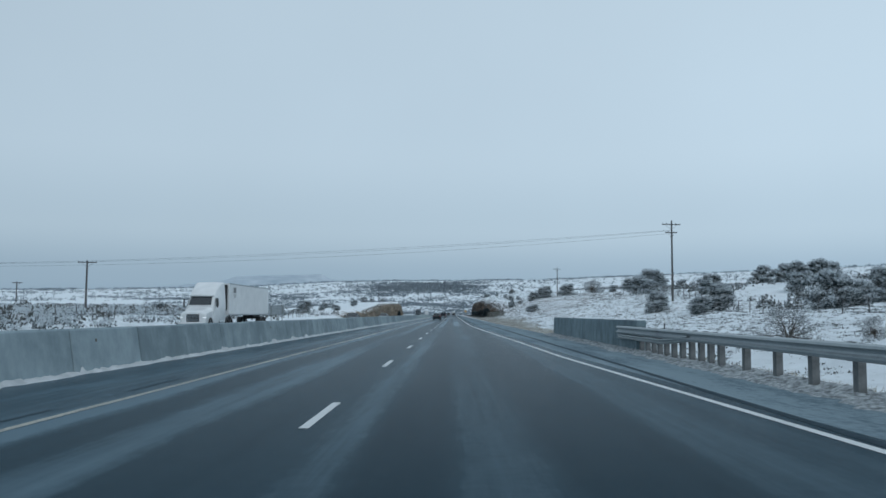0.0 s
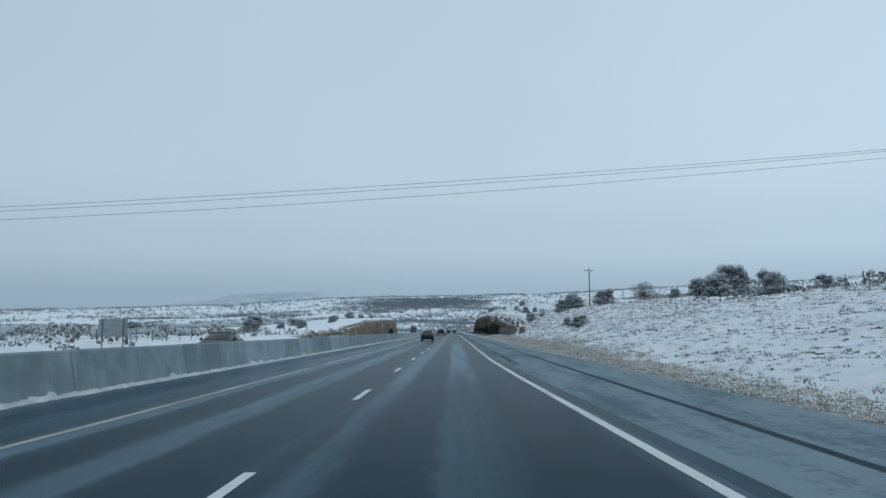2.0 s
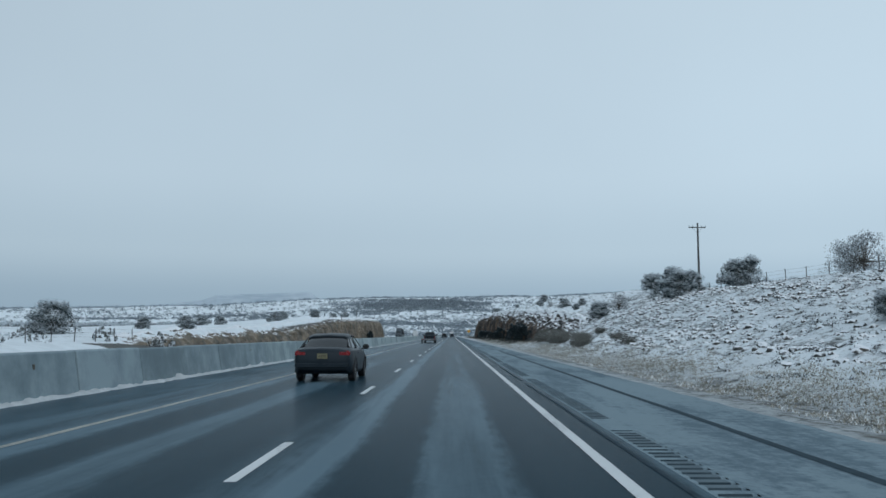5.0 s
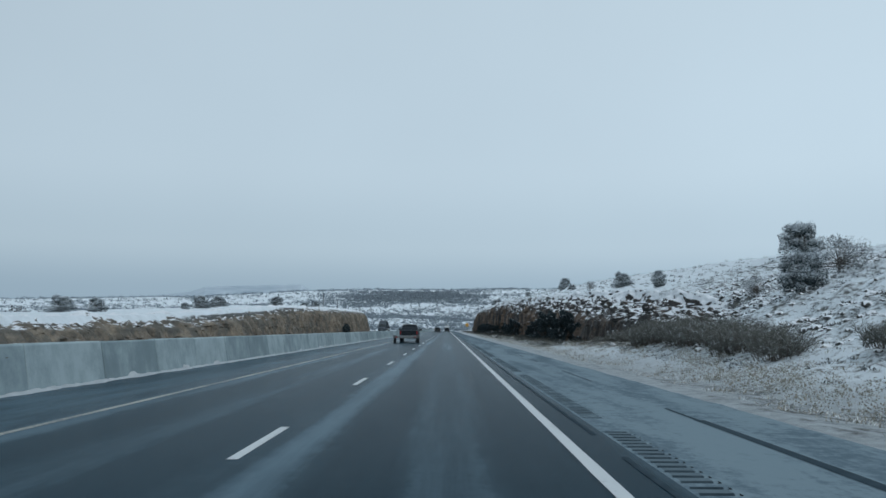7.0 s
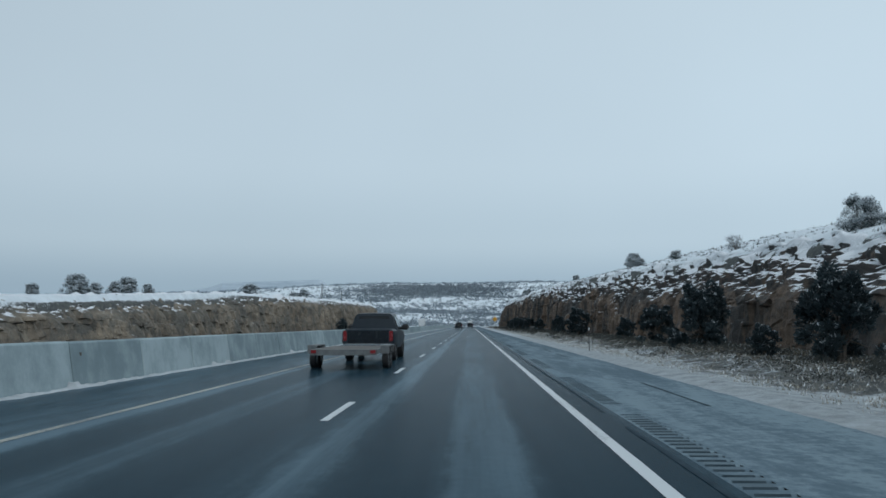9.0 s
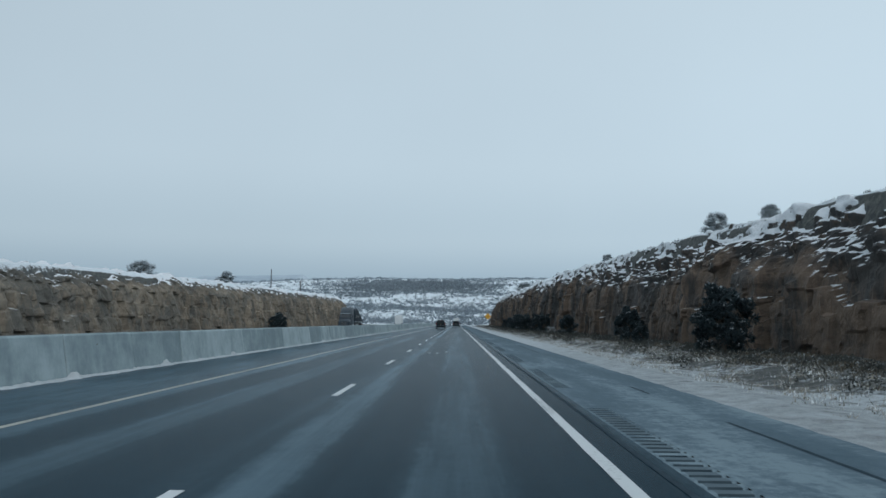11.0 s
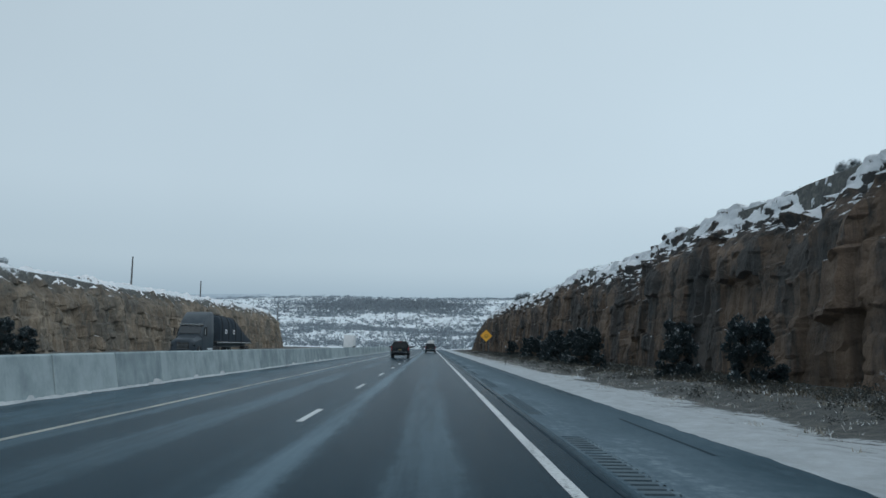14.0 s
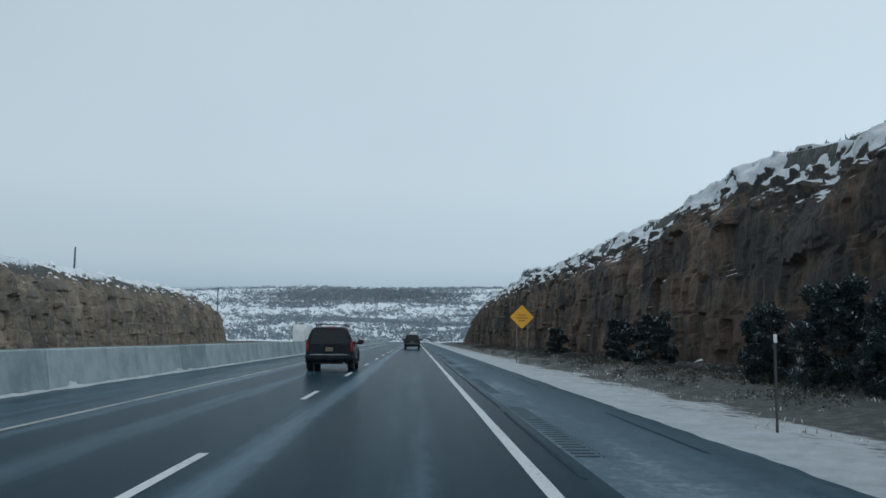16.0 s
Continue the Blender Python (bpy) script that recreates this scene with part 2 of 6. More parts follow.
def cut_rock(name, dark, mid, pale, snow, debris, shade=0.75, cracks=0.08):
    m, t, p = material(name)
    v = where(t)
    nz = axis_of(t, t.nodes.new("ShaderNodeNewGeometry").outputs["Normal"], "Z")
    big = grain(t, stretched(t, v, 1, 0.35, 0.12), 0.55, 6.0, 0.6)
    beds = grain(t, stretched(t, v, 0.2, 0.08, 1.6), 1.0, 4.0, 0.6)
    fine = grain(t, v, 4.0, 7.0, 0.7)
    k = calc(t, "ADD", calc(t, "ADD", calc(t, "MULTIPLY", big, 0.5), calc(t, "MULTIPLY", beds, 0.25)), calc(t, "MULTIPLY", fine, 0.25))
    col = ramp(t, k, [(0.36, dark), (0.5, mid), (0.64, pale)])
    runs = grain(t, stretched(t, v, 0.8, 0.8, 0.06), 1.0, 5.0, 0.6)
    col = blend(t, remap(t, runs, 0.52, 0.66, 0.0, 0.55), col, dark)
    zone = grain(t, stretched(t, v, 1.0, 0.16, 0.13), 1.0, 6.0, 0.66)
    col = blend(t, remap(t, zone, 0.47, 0.56, 0.0, shade), col, tuple(c * s for c, s in zip(dark, (1.25, 1.45, 1.6))))
    lie = calc(t, "ADD", nz, calc(t, "MULTIPLY", calc(t, "SUBTRACT", calc(t, "ADD", calc(t, "ADD", calc(t, "MULTIPLY", grain(t, v, 0.4, 3.0, 0.5), 0.36), calc(t, "MULTIPLY", grain(t, v, 1.2, 5.0, 0.65), 0.4)), calc(t, "MULTIPLY", grain(t, v, 3.8, 4.0, 0.65), 0.24)), 0.5), snow))
    att = t.nodes.new("ShaderNodeAttribute")
    att.attribute_name = "ledge"
    lie = calc(t, "ADD", lie, calc(t, "MULTIPLY", att.outputs["Fac"], 0.5))
    mask = remap(t, lie, 1.0, 1.08, 0.0, 1.0)
    rubbly = calc(t, "MULTIPLY", remap(t, att.outputs["Fac"], 0.1, 0.6, 0.0, 1.0), remap(t, grain(t, v, 1.7, 5.0, 0.65), 0.38, 0.56, 0.2, 1.0))
    col = blend(t, rubbly, col, debris)
    put(t, p, "Base Color", blend(t, mask, col, (.80, .83, .86)))
    put(t, p, "Roughness", 0.88)
    crack = t.nodes.new("ShaderNodeTexVoronoi")
    crack.feature = "DISTANCE_TO_EDGE"
    crack.inputs["Scale"].default_value = 1.0
    t.links.new(stretched(t, v, 0.7, 0.9 + cracks, 0.42 + cracks * 0.6), crack.inputs["Vector"])
    deep = remap(t, crack.outputs["Distance"], 0.0, 0.06, 0.0, 1.0)
    # shade inside the cracks is painted as dark lines
    crack_shade = calc(t, "MULTIPLY", remap(t, crack.outputs["Distance"], 0.0, 0.035, 1.0, 0.0), remap(t, grain(t, v, 0.6, 4.0), 0.42, 0.6, 0.0, cracks))
    put(t, p, "Base Color", blend(t, mask, blend(t, crack_shade, col, tuple(c * 0.5 for c in dark)), (.80, .83, .86)))
    relief(t, p, calc(t, "ADD", fine, calc(t, "MULTIPLY", deep, 0.2 + 0.6 * cracks)), 0.9, 0.16)
    return m


def frosted(name, green, frost, share, lay=0.0):
    """Needles, some of them under snow; lay: how far the snow keeps to the upper side that the mesh names."""
    m, t, p = material(name)
    r = island_of(t)
    v = own(t)
    f = ramp(t, grain(t, v, 5.0, 3.0), [(0.3, tuple(c * 0.55 for c in green)), (0.7, green)])
    k = calc(t, "ADD", calc(t, "ADD", calc(t, "MULTIPLY", r, 0.26), 0.37), calc(t, "MULTIPLY", calc(t, "SUBTRACT", grain(t, v, 4.6, 3.0), 0.5), 2.1 - 1.3 * min(lay, 1.0)))
    if lay:
        att = t.nodes.new("ShaderNodeAttribute")
        att.attribute_name = "laid"
        k = calc(t, "ADD", k, calc(t, "MULTIPLY", calc(t, "SUBTRACT", att.outputs["Fac"], 0.5), lay))
    put(t, p, "Base Color", blend(t, remap(t, k, 1 - share - 0.08, 1 - share + 0.08, 0.0, 1.0), f, frost))
    put(t, p, "Roughness", 0.8)
    return m


def plain(name, col, rough=0.5, metal=0.0, glow=None, power=0.0):
    m, t, p = material(name)
    f = grain(t, own(t), 9.0, 4.0)
    put(t, p, "Base Color", ramp(t, f, [(0.3, tuple(c * 0.86 for c in col)), (0.7, col)]))
    put(t, p, "Roughness", remap(t, f, 0.3, 0.7, max(rough - 0.05, 0.03), min(rough + 0.07, 1)))
    p.inputs["Metallic"].default_value = metal
    if glow:
        p.inputs["Emission Color"].default_value = (*glow, 1)
        p.inputs["Emission Strength"].default_value = power
    return m


ASPHALT, SHOULDER = lane_asphalt(), shoulder_asphalt()
WHITE_PAINT = road_paint("worn_white_road_paint", (.57, .60, .61), (.15, .165, .175))
YELLOW_PAINT = road_paint("worn_yellow_road_paint", (.40, .395, .345), (.12, .14, .15), 0.42)
RIDGE = speckled("slushy_asphalt_ridges", (.075, .105, .125), (.135, .18, .205), 2.0, 0.6, coords=where, big=0.15)
RIDGE.node_tree.nodes["Principled BSDF"].inputs["Specular IOR Level"].default_value = 0.01
SEAM = speckled("wet_tar_seam", (.020, .036, .048), (.050, .074, .092), 3.0, 0.5, coords=where)
SEAM.node_tree.nodes["Principled BSDF"].inputs["Specular IOR Level"].default_value = 0.003
# the groove floors get a darker tone than the ridges
GROOVE = speckled("dark_milled_grooves", (.026, .041, .052), (.058, .080, .095), 3.0, 0.6, coords=where)
GROOVE.node_tree.nodes["Principled BSDF"].inputs["Specular IOR Level"].default_value = 0.003
CONCRETE = concrete("pale_barrier_concrete", (.205, .272, .295), (.375, .46, .485))
DARKER_CONCRETE = concrete("darker_barrier_concrete", (.15, .205, .232), (.26, .335, .37))
PARAPET = concrete("dark_parapet_concrete", (.105, .158, .184), (.215, .295, .33))
GROUND = snow_ground()
SNOW = speckled("ploughed_snow", (.27, .30, .32), (.58, .62, .64), 3.0, 0.85, bump=0.03, coords=where, big=0.6)
SLUSH = speckled("dirty_brown_slush", (.040, .052, .058), (.46, .50, .52), 9.0, 0.85, bump=0.04, coords=where)
ROCK_R = cut_rock("red_brown_sandstone", (.032, .031, .030), (.146, .103, .075), (.235, .165, .120), 2.5, (.048, .047, .047))
ROCK_L = cut_rock("tan_sandstone", (.068, .062, .053), (.195, .165, .128), (.335, .285, .218), 0.9, (.080, .074, .064), 0.6, 0.3)
NEEDLES = frosted("frosted_juniper_needles", (.040, .064, .072), (.60, .66, .70), 0.44, 0.5)
NEEDLES_DARK = frosted("dark_juniper_needles", (.024, .046, .055), (.50, .56, .60), 0.14, 0.4)
SCRUB = frosted("frosted_scrub", (.085, .095, .092), (.56, .61, .65), 0.42)
TWIGS = frosted("frosted_bare_twigs", (.22, .24, .25), (.55, .60, .64), 0.4)
BRUSH = frosted("dead_winter_brush", (.14, .120, .088), (.56, .60, .62), 0.22)
STRAW = frosted("dry_grass", (.37, .345, .285), (.76, .79, .80), 0.42)
BRUSHWOOD = frosted("grey_brown_brushwood", (.165, .172, .155), (.46, .49, .50), 0.25)
BARK = speckled("grey_bark", (.05, .042, .035), (.13, .115, .10), 8.0, 0.9, bump=0.02)
POLE_WOOD = speckled("weathered_pole_wood", (.050, .053, .056), (.125, .128, .128), 6.0, 0.9, bump=0.01)
STEEL = speckled("galvanised_steel", (.26, .30, .32), (.42, .46, .48), 5.0, 0.5, metal=0.55, big=0.8)
RUST_STEEL = speckled("weathered_post_steel", (.10, .11, .115), (.2, .215, .22), 5.0, 0.6, metal=0.4)
MARKER = plain("dull_amber_reflector", (.07, .06, .045), 0.4)
WIRE = plain("dull_wire", (.10, .115, .13), 0.5, 0.3)

# ---- the lie of the land ----
def lerp_table(v, table):
    if v <= table[0][0]:
        return table[0][1]
    for (a, p), (b, q) in zip(table, table[1:]):
        if v <= b:
            return p + (q - p) * (v - a) / (b - a)
    return table[-1][1]


def ease(a, b, v):
    k = min(max((v - a) / (b - a), 0.0), 1.0)
    return k * k * (3 - 2 * k)


TOP_RIGHT = [(255, 2.2), (275, 3.6), (305, 5.3), (335, 6.4), (380, 7.6), (410, 8.3), (424, 8.6), (443, 9.0), (465, 9.4), (479, 9.9), (488, 10.3), (495, 10.1), (507, 9.6), (515, 10.0), (522, 10.8), (528, 10.9), (538, 10.3), (554, 10.5), (620, 11.0), (680, 10.9), (715, 8.0), (750, 3.5), (790, 1.0)]
TOP_LEFT = [(240, 1.3), (266, 1.95), (290, 2.3), (312, 2.7), (342, 3.6), (416, 6.5), (445, 7.1), (490, 7.8), (550, 8.7), (620, 9.6), (680, 9.5), (715, 8.0), (745, 4.0), (790, 1.0)]
FACE_LEFT = [(250, -30.0), (560, -33.0), (640, -36.0), (700, -46.0), (760, -70.0)]
BANK_NEAR = [(8.0, -0.05), (10.5, -0.35), (14, -0.7), (18, 0.0), (24, 0.6), (33, 1.6), (48, 2.5), (75, 3.5), (130, 5.4), (400, 18)]
BANK_MID = [(8.0, -0.05), (10.5, -0.25), (13, 0.2), (16.5, 1.05), (20, 2.1), (26, 3.4), (33, 4.5), (41, 5.4), (55, 6.8), (75, 7.6), (130, 8.6), (400, 19)]
BANK_HIGH = [(8.0, -0.05), (10.5, -0.25), (13, 0.3), (16.5, 1.6), (20, 3.4), (25, 5.1), (33, 6.6), (41, 7.3), (55, 8.1), (75, 8.8), (130, 10.0), (400, 20)]
BANK_LEFT = [(26.5, -0.05), (28, -0.2), (30, 0.4), (34, 0.9), (60, 1.3), (120, 2.0), (400, 6.0)]
SKYLINE = [(-60, 1.1), (-30, 1.35), (-20, 1.55), (-14, 1.75), (-8, 2.15), (0, 2.3), (6, 2.4), (12, 2.6), (20, 2.8), (28, 3.1), (60, 3.0)]


RAMP = [(120, 0.0), (400, 0.03), (760, 0.06), (900, 0.09), (1000, 0.16), (1100, 0.29), (1200, 0.49), (1300, 0.73), (1400, 0.93), (1480, 1.0)]


def face_right(y):
    return 17.3 + 0.4 * math.sin(y / 37.0)


def face_left(y):
    return lerp_table(y, FACE_LEFT)


def land(x, y):
    """The height of the ground."""
    r, az = math.hypot(x, y), math.degrees(math.atan2(x, y))
    # far country: a long rise to a plateau edge, and a mesa beyond it
    rise = math.tan(radians(lerp_table(az, SKYLINE)))
    out = rise * 1480 * lerp_table(r, RAMP) if y > -400 else 20 * ease(200, 900, r)
    if r > 600:
        wave = noise.noise((x / 260, y / 170, 0.3)) * 5 + noise.noise((x / 90, y / 60, 2.0)) * 2.0
        out += wave * ease(600, 900, r) * (1 - 0.6 * ease(1300, 1480, r))
    if r > 1500:
        out -= 30 * ease(1520, 1900, r)
    corridor = 1 - ease(760, 960, y)
    if corridor > 0 and y > -400:
        if x > 8.0:
            near, mid = lerp_table(x, BANK_NEAR), lerp_table(x, BANK_MID)
            mid += (lerp_table(x, BANK_HIGH) - mid) * ease(185, 248, y)
            side = near + (mid - near) * ease(100, 148, y)
            face = face_right(y)
            top = lerp_table(y, TOP_RIGHT)
            face += 1.8 * ease(483, 487, y) * (1 - ease(499, 503, y))
            deep = 3.8 - 1.3 * ease(330, 450, y)
            if x < 13:
                cut = -0.05 - 0.15 * ease(8, 11, x) + 0.35 * ease(11, 13, x)
            elif x < face + 1.0:
                cut = 0.15 + 0.10 * ease(13, face, x)
            else:
                cut = 0.2 + (top - 0.35) * ease(face + 1.0, face + deep, x) + 0.30 * min(max(x - face - deep, 0), 16) ** 0.93 + 0.03 * max(x - face - 19.2, 0)
            side += (cut - side) * ease(262, 292, y)
            hug = 1 - ease(120, 600, x)
            out = out + (side - out) * hug * corridor
        elif x < -26.5:
            side = lerp_table(-x, BANK_LEFT)
            face, top = face_left(y), lerp_table(y, TOP_LEFT)
            if x > face - 0.8:
                cut = -0.05 + 0.1 * (1 - ease(face, -26.6, x))
            else:
                top -= 0.8 * max(top - 2.5, 0) * ease(10, 44, face - 3.4 - x)
                cut = 0.05 + (top - 0.15) * (1 - ease(face - 3.4, face - 0.8, x)) + 0.006 * max(face - 3.4 - x, 0)
            side += (cut - side) * ease(236, 268, y)
            hug = 1 - ease(90, 420, -x)
            out = out + (side - out) * hug * corridor
        else:
            out *= 1 - corridor
    return out


MESA_RIM = [(-25, 0.9), (-20.9, 1.5), (-16.4, 1.95), (-15.2, 2.12), (-14.4, 2.42), (-8.8, 2.64), (-8.2, 2.27), (-6, 2.14), (-5, 1.8)]


def mesa_height(az, k):
    """The far mesa: k runs from its foot to its flat top."""
    return math.tan(radians(lerp_table(az, MESA_RIM))) * 2290 * k


def spaced(*runs):
    """Cuts from (start, end, step) runs."""
    cuts = []
    for a, b, s in runs:
        k = max(round((b - a) / s), 1)
        cuts += [a + (b - a) * i / k for i in range(k)]
    return cuts + [runs[-1][1]]


def part(name, bm, mat, parent=None, label="", smooth=False):
    """Links a bmesh as one mesh object, under a thing where one is given."""
    me = bpy.data.meshes.new(name)
    bm.to_mesh(me)
    bm.free()
    for m in mat if isinstance(mat, (list, tuple)) else [mat]:
        me.materials.append(m)
    if smooth:
        me.polygons.foreach_set("use_smooth", [True] * len(me.polygons))
        me.set_sharp_from_angle(angle=radians(32))
    ob = new(name, me)
    if parent is not None:
        ob.parent = parent
    return tagged(ob, label)


def sheet(name, verts, faces, mat, smooth=True, parent=None):
    me = bpy.data.meshes.new(name)
    me.from_pydata(verts, [], faces)
    me.materials.append(mat)
    if smooth:
        me.polygons.foreach_set("use_smooth", [True] * len(me.polygons))
    ob = new(name, me)
    if parent is not None:
        ob.parent = parent
    return ob


def lattice(nx, ny):
    return [(j * nx + i, j * nx + i + 1, (j + 1) * nx + i + 1, (j + 1) * nx + i) for j in range(ny - 1) for i in range(nx - 1)]


def strip(name, xs, ys, height, mat, label="", smooth=True, parent=None):
    """A sheet over the given cuts, with height(x, y)."""
    verts = [(x, y, height(x, y)) for y in ys for x in xs]
    ob = sheet(name, verts, lattice(len(xs), len(ys)), mat, smooth, parent)
    return tagged(ob, label, kind="" if parent is not None else "structure")


def box(bm, cx, cy, cz, sx, sy, sz, m=None):
    """Adds a box to bm; returns its vertices."""
    v = bmesh.ops.create_cube(bm, size=1.0, matrix=Matrix.Translation((cx, cy, cz)) @ Matrix.Diagonal((sx, sy, sz, 1)))["verts"]
    if m is not None:
        bmesh.ops.transform(bm, matrix=m, verts=v)
    return v


def rounded(bm, width, segments=2):
    bmesh.ops.bevel(bm, geom=bm.edges[:], offset=width, segments=segments, affect="EDGES", clamp_overlap=True)


def tube(bm, a, b, r1, r2, sides=10):
    """A tapered rod from a to b."""
    a, b = Vector(a), Vector(b)
    m = Matrix.Translation((a + b) / 2) @ (b - a).to_track_quat("Z", "Y").to_matrix().to_4x4()
    bmesh.ops.create_cone(bm, cap_ends=True, segments=sides, radius1=r1, radius2=r2, depth=(b - a).length, matrix=m)


# ---- ground ----
GX = spaced((-4200, -1200, 150), (-1200, -400, 50), (-400, -120, 14), (-120, -50, 4), (-50, -26.5, 0.9), (-26.5, 8, 4), (8, 28, 0.45), (28, 60, 1.2), (60, 150, 6),
            (150, 420, 15), (420, 1200, 45), (1200, 4200, 150))
GY = spaced((-900, -150, 60), (-150, -20, 10), (-20, 60, 2.0), (60, 125, 1.2), (125, 300, 0.55), (300, 760, 2.0), (760, 1000, 8), (1000, 1700, 14), (1700, 2600, 40), (2600, 4600, 150))


def ground_point(x, y):
    z = land(x, y)
    if -26.5 <= x <= 8 and y < 960:
        return z - 0.12
    d = min(abs(x - 8), abs(x + 26.5)) if y < 960 else 30
    k = ease(0, 6, d)
    z += k * (noise.noise((x / 3.1, y / 3.7, 0)) * 0.14 + noise.noise((x / 1.2, y / 1.5, 5)) * (0.06 + 0.10 * (ease(11, 16, x) if y < 300 else 0)) + noise.noise((x / 14, y / 17, 9)) * 0.35 * ease(6, 40, d))
    if 11 < x < 60 and y < 300:
        rocky = ease(11.5, 14, x) * (1 - 0.6 * ease(26, 40, x)) * (0.35 + 0.65 * ease(120, 235, y)) * ease(40, 70, y)
        clod = noise.noise((x / 0.95, y / 1.25, 7)) + 0.5 * noise.noise((x / 0.45, y / 0.6, 8))
        z += rocky * 0.36 * clod * (0.6 + 0.8 * max(noise.noise((x / 7, y / 9, 6)) + 0.3, 0))
    return z


def flank(x):
    """How far the plateau's edge is wooded."""
    return ease(-180, -50, x) * (1 - ease(-10, 70, x))


ground = strip("ground", GX, GY, ground_point, GROUND, "snow-covered desert ground with bare soil and dry grass")
bare = ground.data.attributes.new("bare", "FLOAT", "POINT")
worn = []
for v in ground.data.vertices:
    x, y, z = v.co
    k = 0.0
    if 8 < x < 40 and y < 300:
        k = (0.15 * (1 - ease(9.5, 15.0, x)) * (1 - 0.85 * ease(222, 262, y)) + 0.3 * ease(250, 285, y) * ease(12.0, 14.5, x) * (1 - ease(16.5, 18.5, x))) * ease(40, 90, y) + 0.15 + (0.10 * ease(110, 150, y) + 0.05 * ease(190, 235, y)) * ease(12.0, 14.0, x)
    elif 8 < x < 40 and y < 760:
        k = (0.36 + 0.18 * ease(400, 440, y)) * ease(9.9 - 0.2 * ease(420, 450, y) - 0.4 * ease(470, 490, y), 12.2 - 0.5 * ease(420, 450, y) - 0.5 * ease(470, 490, y), x + 1.3 * noise.noise((x / 3, y / 4, 2)) + 1.1 * noise.noise((x / 1.1, y / 2.1, 4))) * (1 - ease(18, 22, x)) + 0.16
    elif x < -26.5 and abs(x) < 60:
        k = 0.12
        if y > 240 and x > face_left(y) - 1.5 and y < 740:
            k = 0.7
    r = math.hypot(x, y)
    if r > 800:
        k = 0.08 + 0.20 * noise.noise((x / 120, y / 30, 7)) + 0.28 * ease(1180, 1240, r) * (1 - ease(1300, 1360, r)) * flank(x)
    if r > 1700:
        k = 0.12
    if 8 < x < 11.5 and 60 < y:
        k += 0.10 * noise.noise((x / 0.9, y / 2.2, 1)) + 0.04
    worn.append(k)
bare.data.foreach_set("value", worn)
# road grime on the verge; thinned past y 365 to paint in spray-lit snow
grime = ground.data.attributes.new("grime", "FLOAT", "POINT")
grime.data.foreach_set("value", [(1 - ease(9.5, 14, v.co.x)) * (1 - 0.30 * ease(365, 410, v.co.y)) * (1 - ease(760, 800, v.co.y)) if v.co.x >= 4 else 0.0 for v in ground.data.vertices])

# the flat-topped mesa on the horizon; blue-grey haze is painted into its colour
MESA = speckled("haze_toned_far_slopes", (.29, .365, .43), (.49, .56, .615), 0.035, 0.95, coords=where, big=0.009)
mv = []
MK = [0.0, 0.25, 0.5, 0.7, 0.86, 0.9, 1.0, 1.0]
for a in spaced((-25, -5, 0.2)):
    for i, k in enumerate(MK):
        r = 2080 + 34 * i + 25 * noise.noise((a * 1.3, k * 2, 4)) * (1 - k) + (400 if i == 7 else 0)
        z = mesa_height(a, k) + 2.5 * noise.noise((a * 2.0, k * 3, 1)) * (1 - k) + 0.8 * noise.noise((a * 3.1, 5, 1)) * k
        mv.append((r * math.sin(radians(a)), r * math.cos(radians(a)), z))
tagged(sheet("backdrop", mv, lattice(len(MK), len(mv) // len(MK)), MESA, smooth=False), "snowy flat-topped mesa on the horizon, haze painted into its colour", kind="structure")

# ---- road ----
ROAD_Y = spaced((-60, 800, 6.0))
flat = lambda x, y: 0.0
EDGE = [(-60, 7.2), (10, 6.42), (20, 5.95), (30, 5.5), (45, 5.2), (57, 4.86), (65, 4.7), (76, 4.45), (93, 4.08), (108, 3.86), (960, 3.86)]


def lane_edge(y):
    """The seam between the lanes' asphalt and the shoulder."""
    return max(4.5, lerp_table(y, EDGE) + 0.48)


road = tagged(sheet("road", [(x + (lane_edge(y) - 4.5) * ease(1.9, 4.5, x), y, 0.0) for y in ROAD_Y for x in (-6.75, -5, -3.5, -1.7, 0, 1.9, 3.2, 3.9, 4.5)],
                    lattice(9, len(ROAD_Y)), ASPHALT), "wet dark asphalt carriageway with pale slush streaks", kind="structure")
strip("far_road", [-26.8, -20, -15, -12, -9, -7.35], ROAD_Y, flat, SHOULDER, "damp asphalt of the opposite carriageway")


def shoulder_edge(y):
    return lerp_table(y, [(60, 8.9), (130, 8.2), (225, 7.95), (300, 7.65), (390, 7.35), (470, 7.1)]) + 0.09 * noise.noise((0, y / 3.7, 3)) + 0.09 * noise.noise((0, y / 0.9, 8)) + 0.05 * noise.noise((0, y / 0.35, 5))


SY = spaced((-60, 560, 0.3), (560, 800, 2.0))
ks = [0.0, 0.2, 0.45, 0.7, 0.9, 1.0]
inner = lambda y: max(4.92, lane_edge(y))
sverts = [(inner(y) + (shoulder_edge(y) - inner(y)) * k, y, -0.10 * ease(0.93, 1.0, k)) for y in SY for k in ks]
shoulder = tagged(sheet("shoulder", sverts, lattice(len(ks), len(SY)), SHOULDER), "grey slushy asphalt shoulder", kind="structure")

# rumble strip: milled grooves in runs, plain between them
ry, rz = [float(k) for k in range(50, 104)], [0.0] * 54
y = 103.0
while y < 640:
    run = 0
    while run < (44 if y < 300 else 26):
        for dy, z in ((0.02, 0.0), (0.06, -0.03), (0.11, -0.03), (0.15, 0.0)):
            ry.append(y + dy)
            rz.append(z)
        y += 0.30
        run += 1
    y += 1.6 if y < 300 else 4.4
    ry.append(y)
    rz.append(0.0)
ry.append(800.0)
rz.append(0.0)
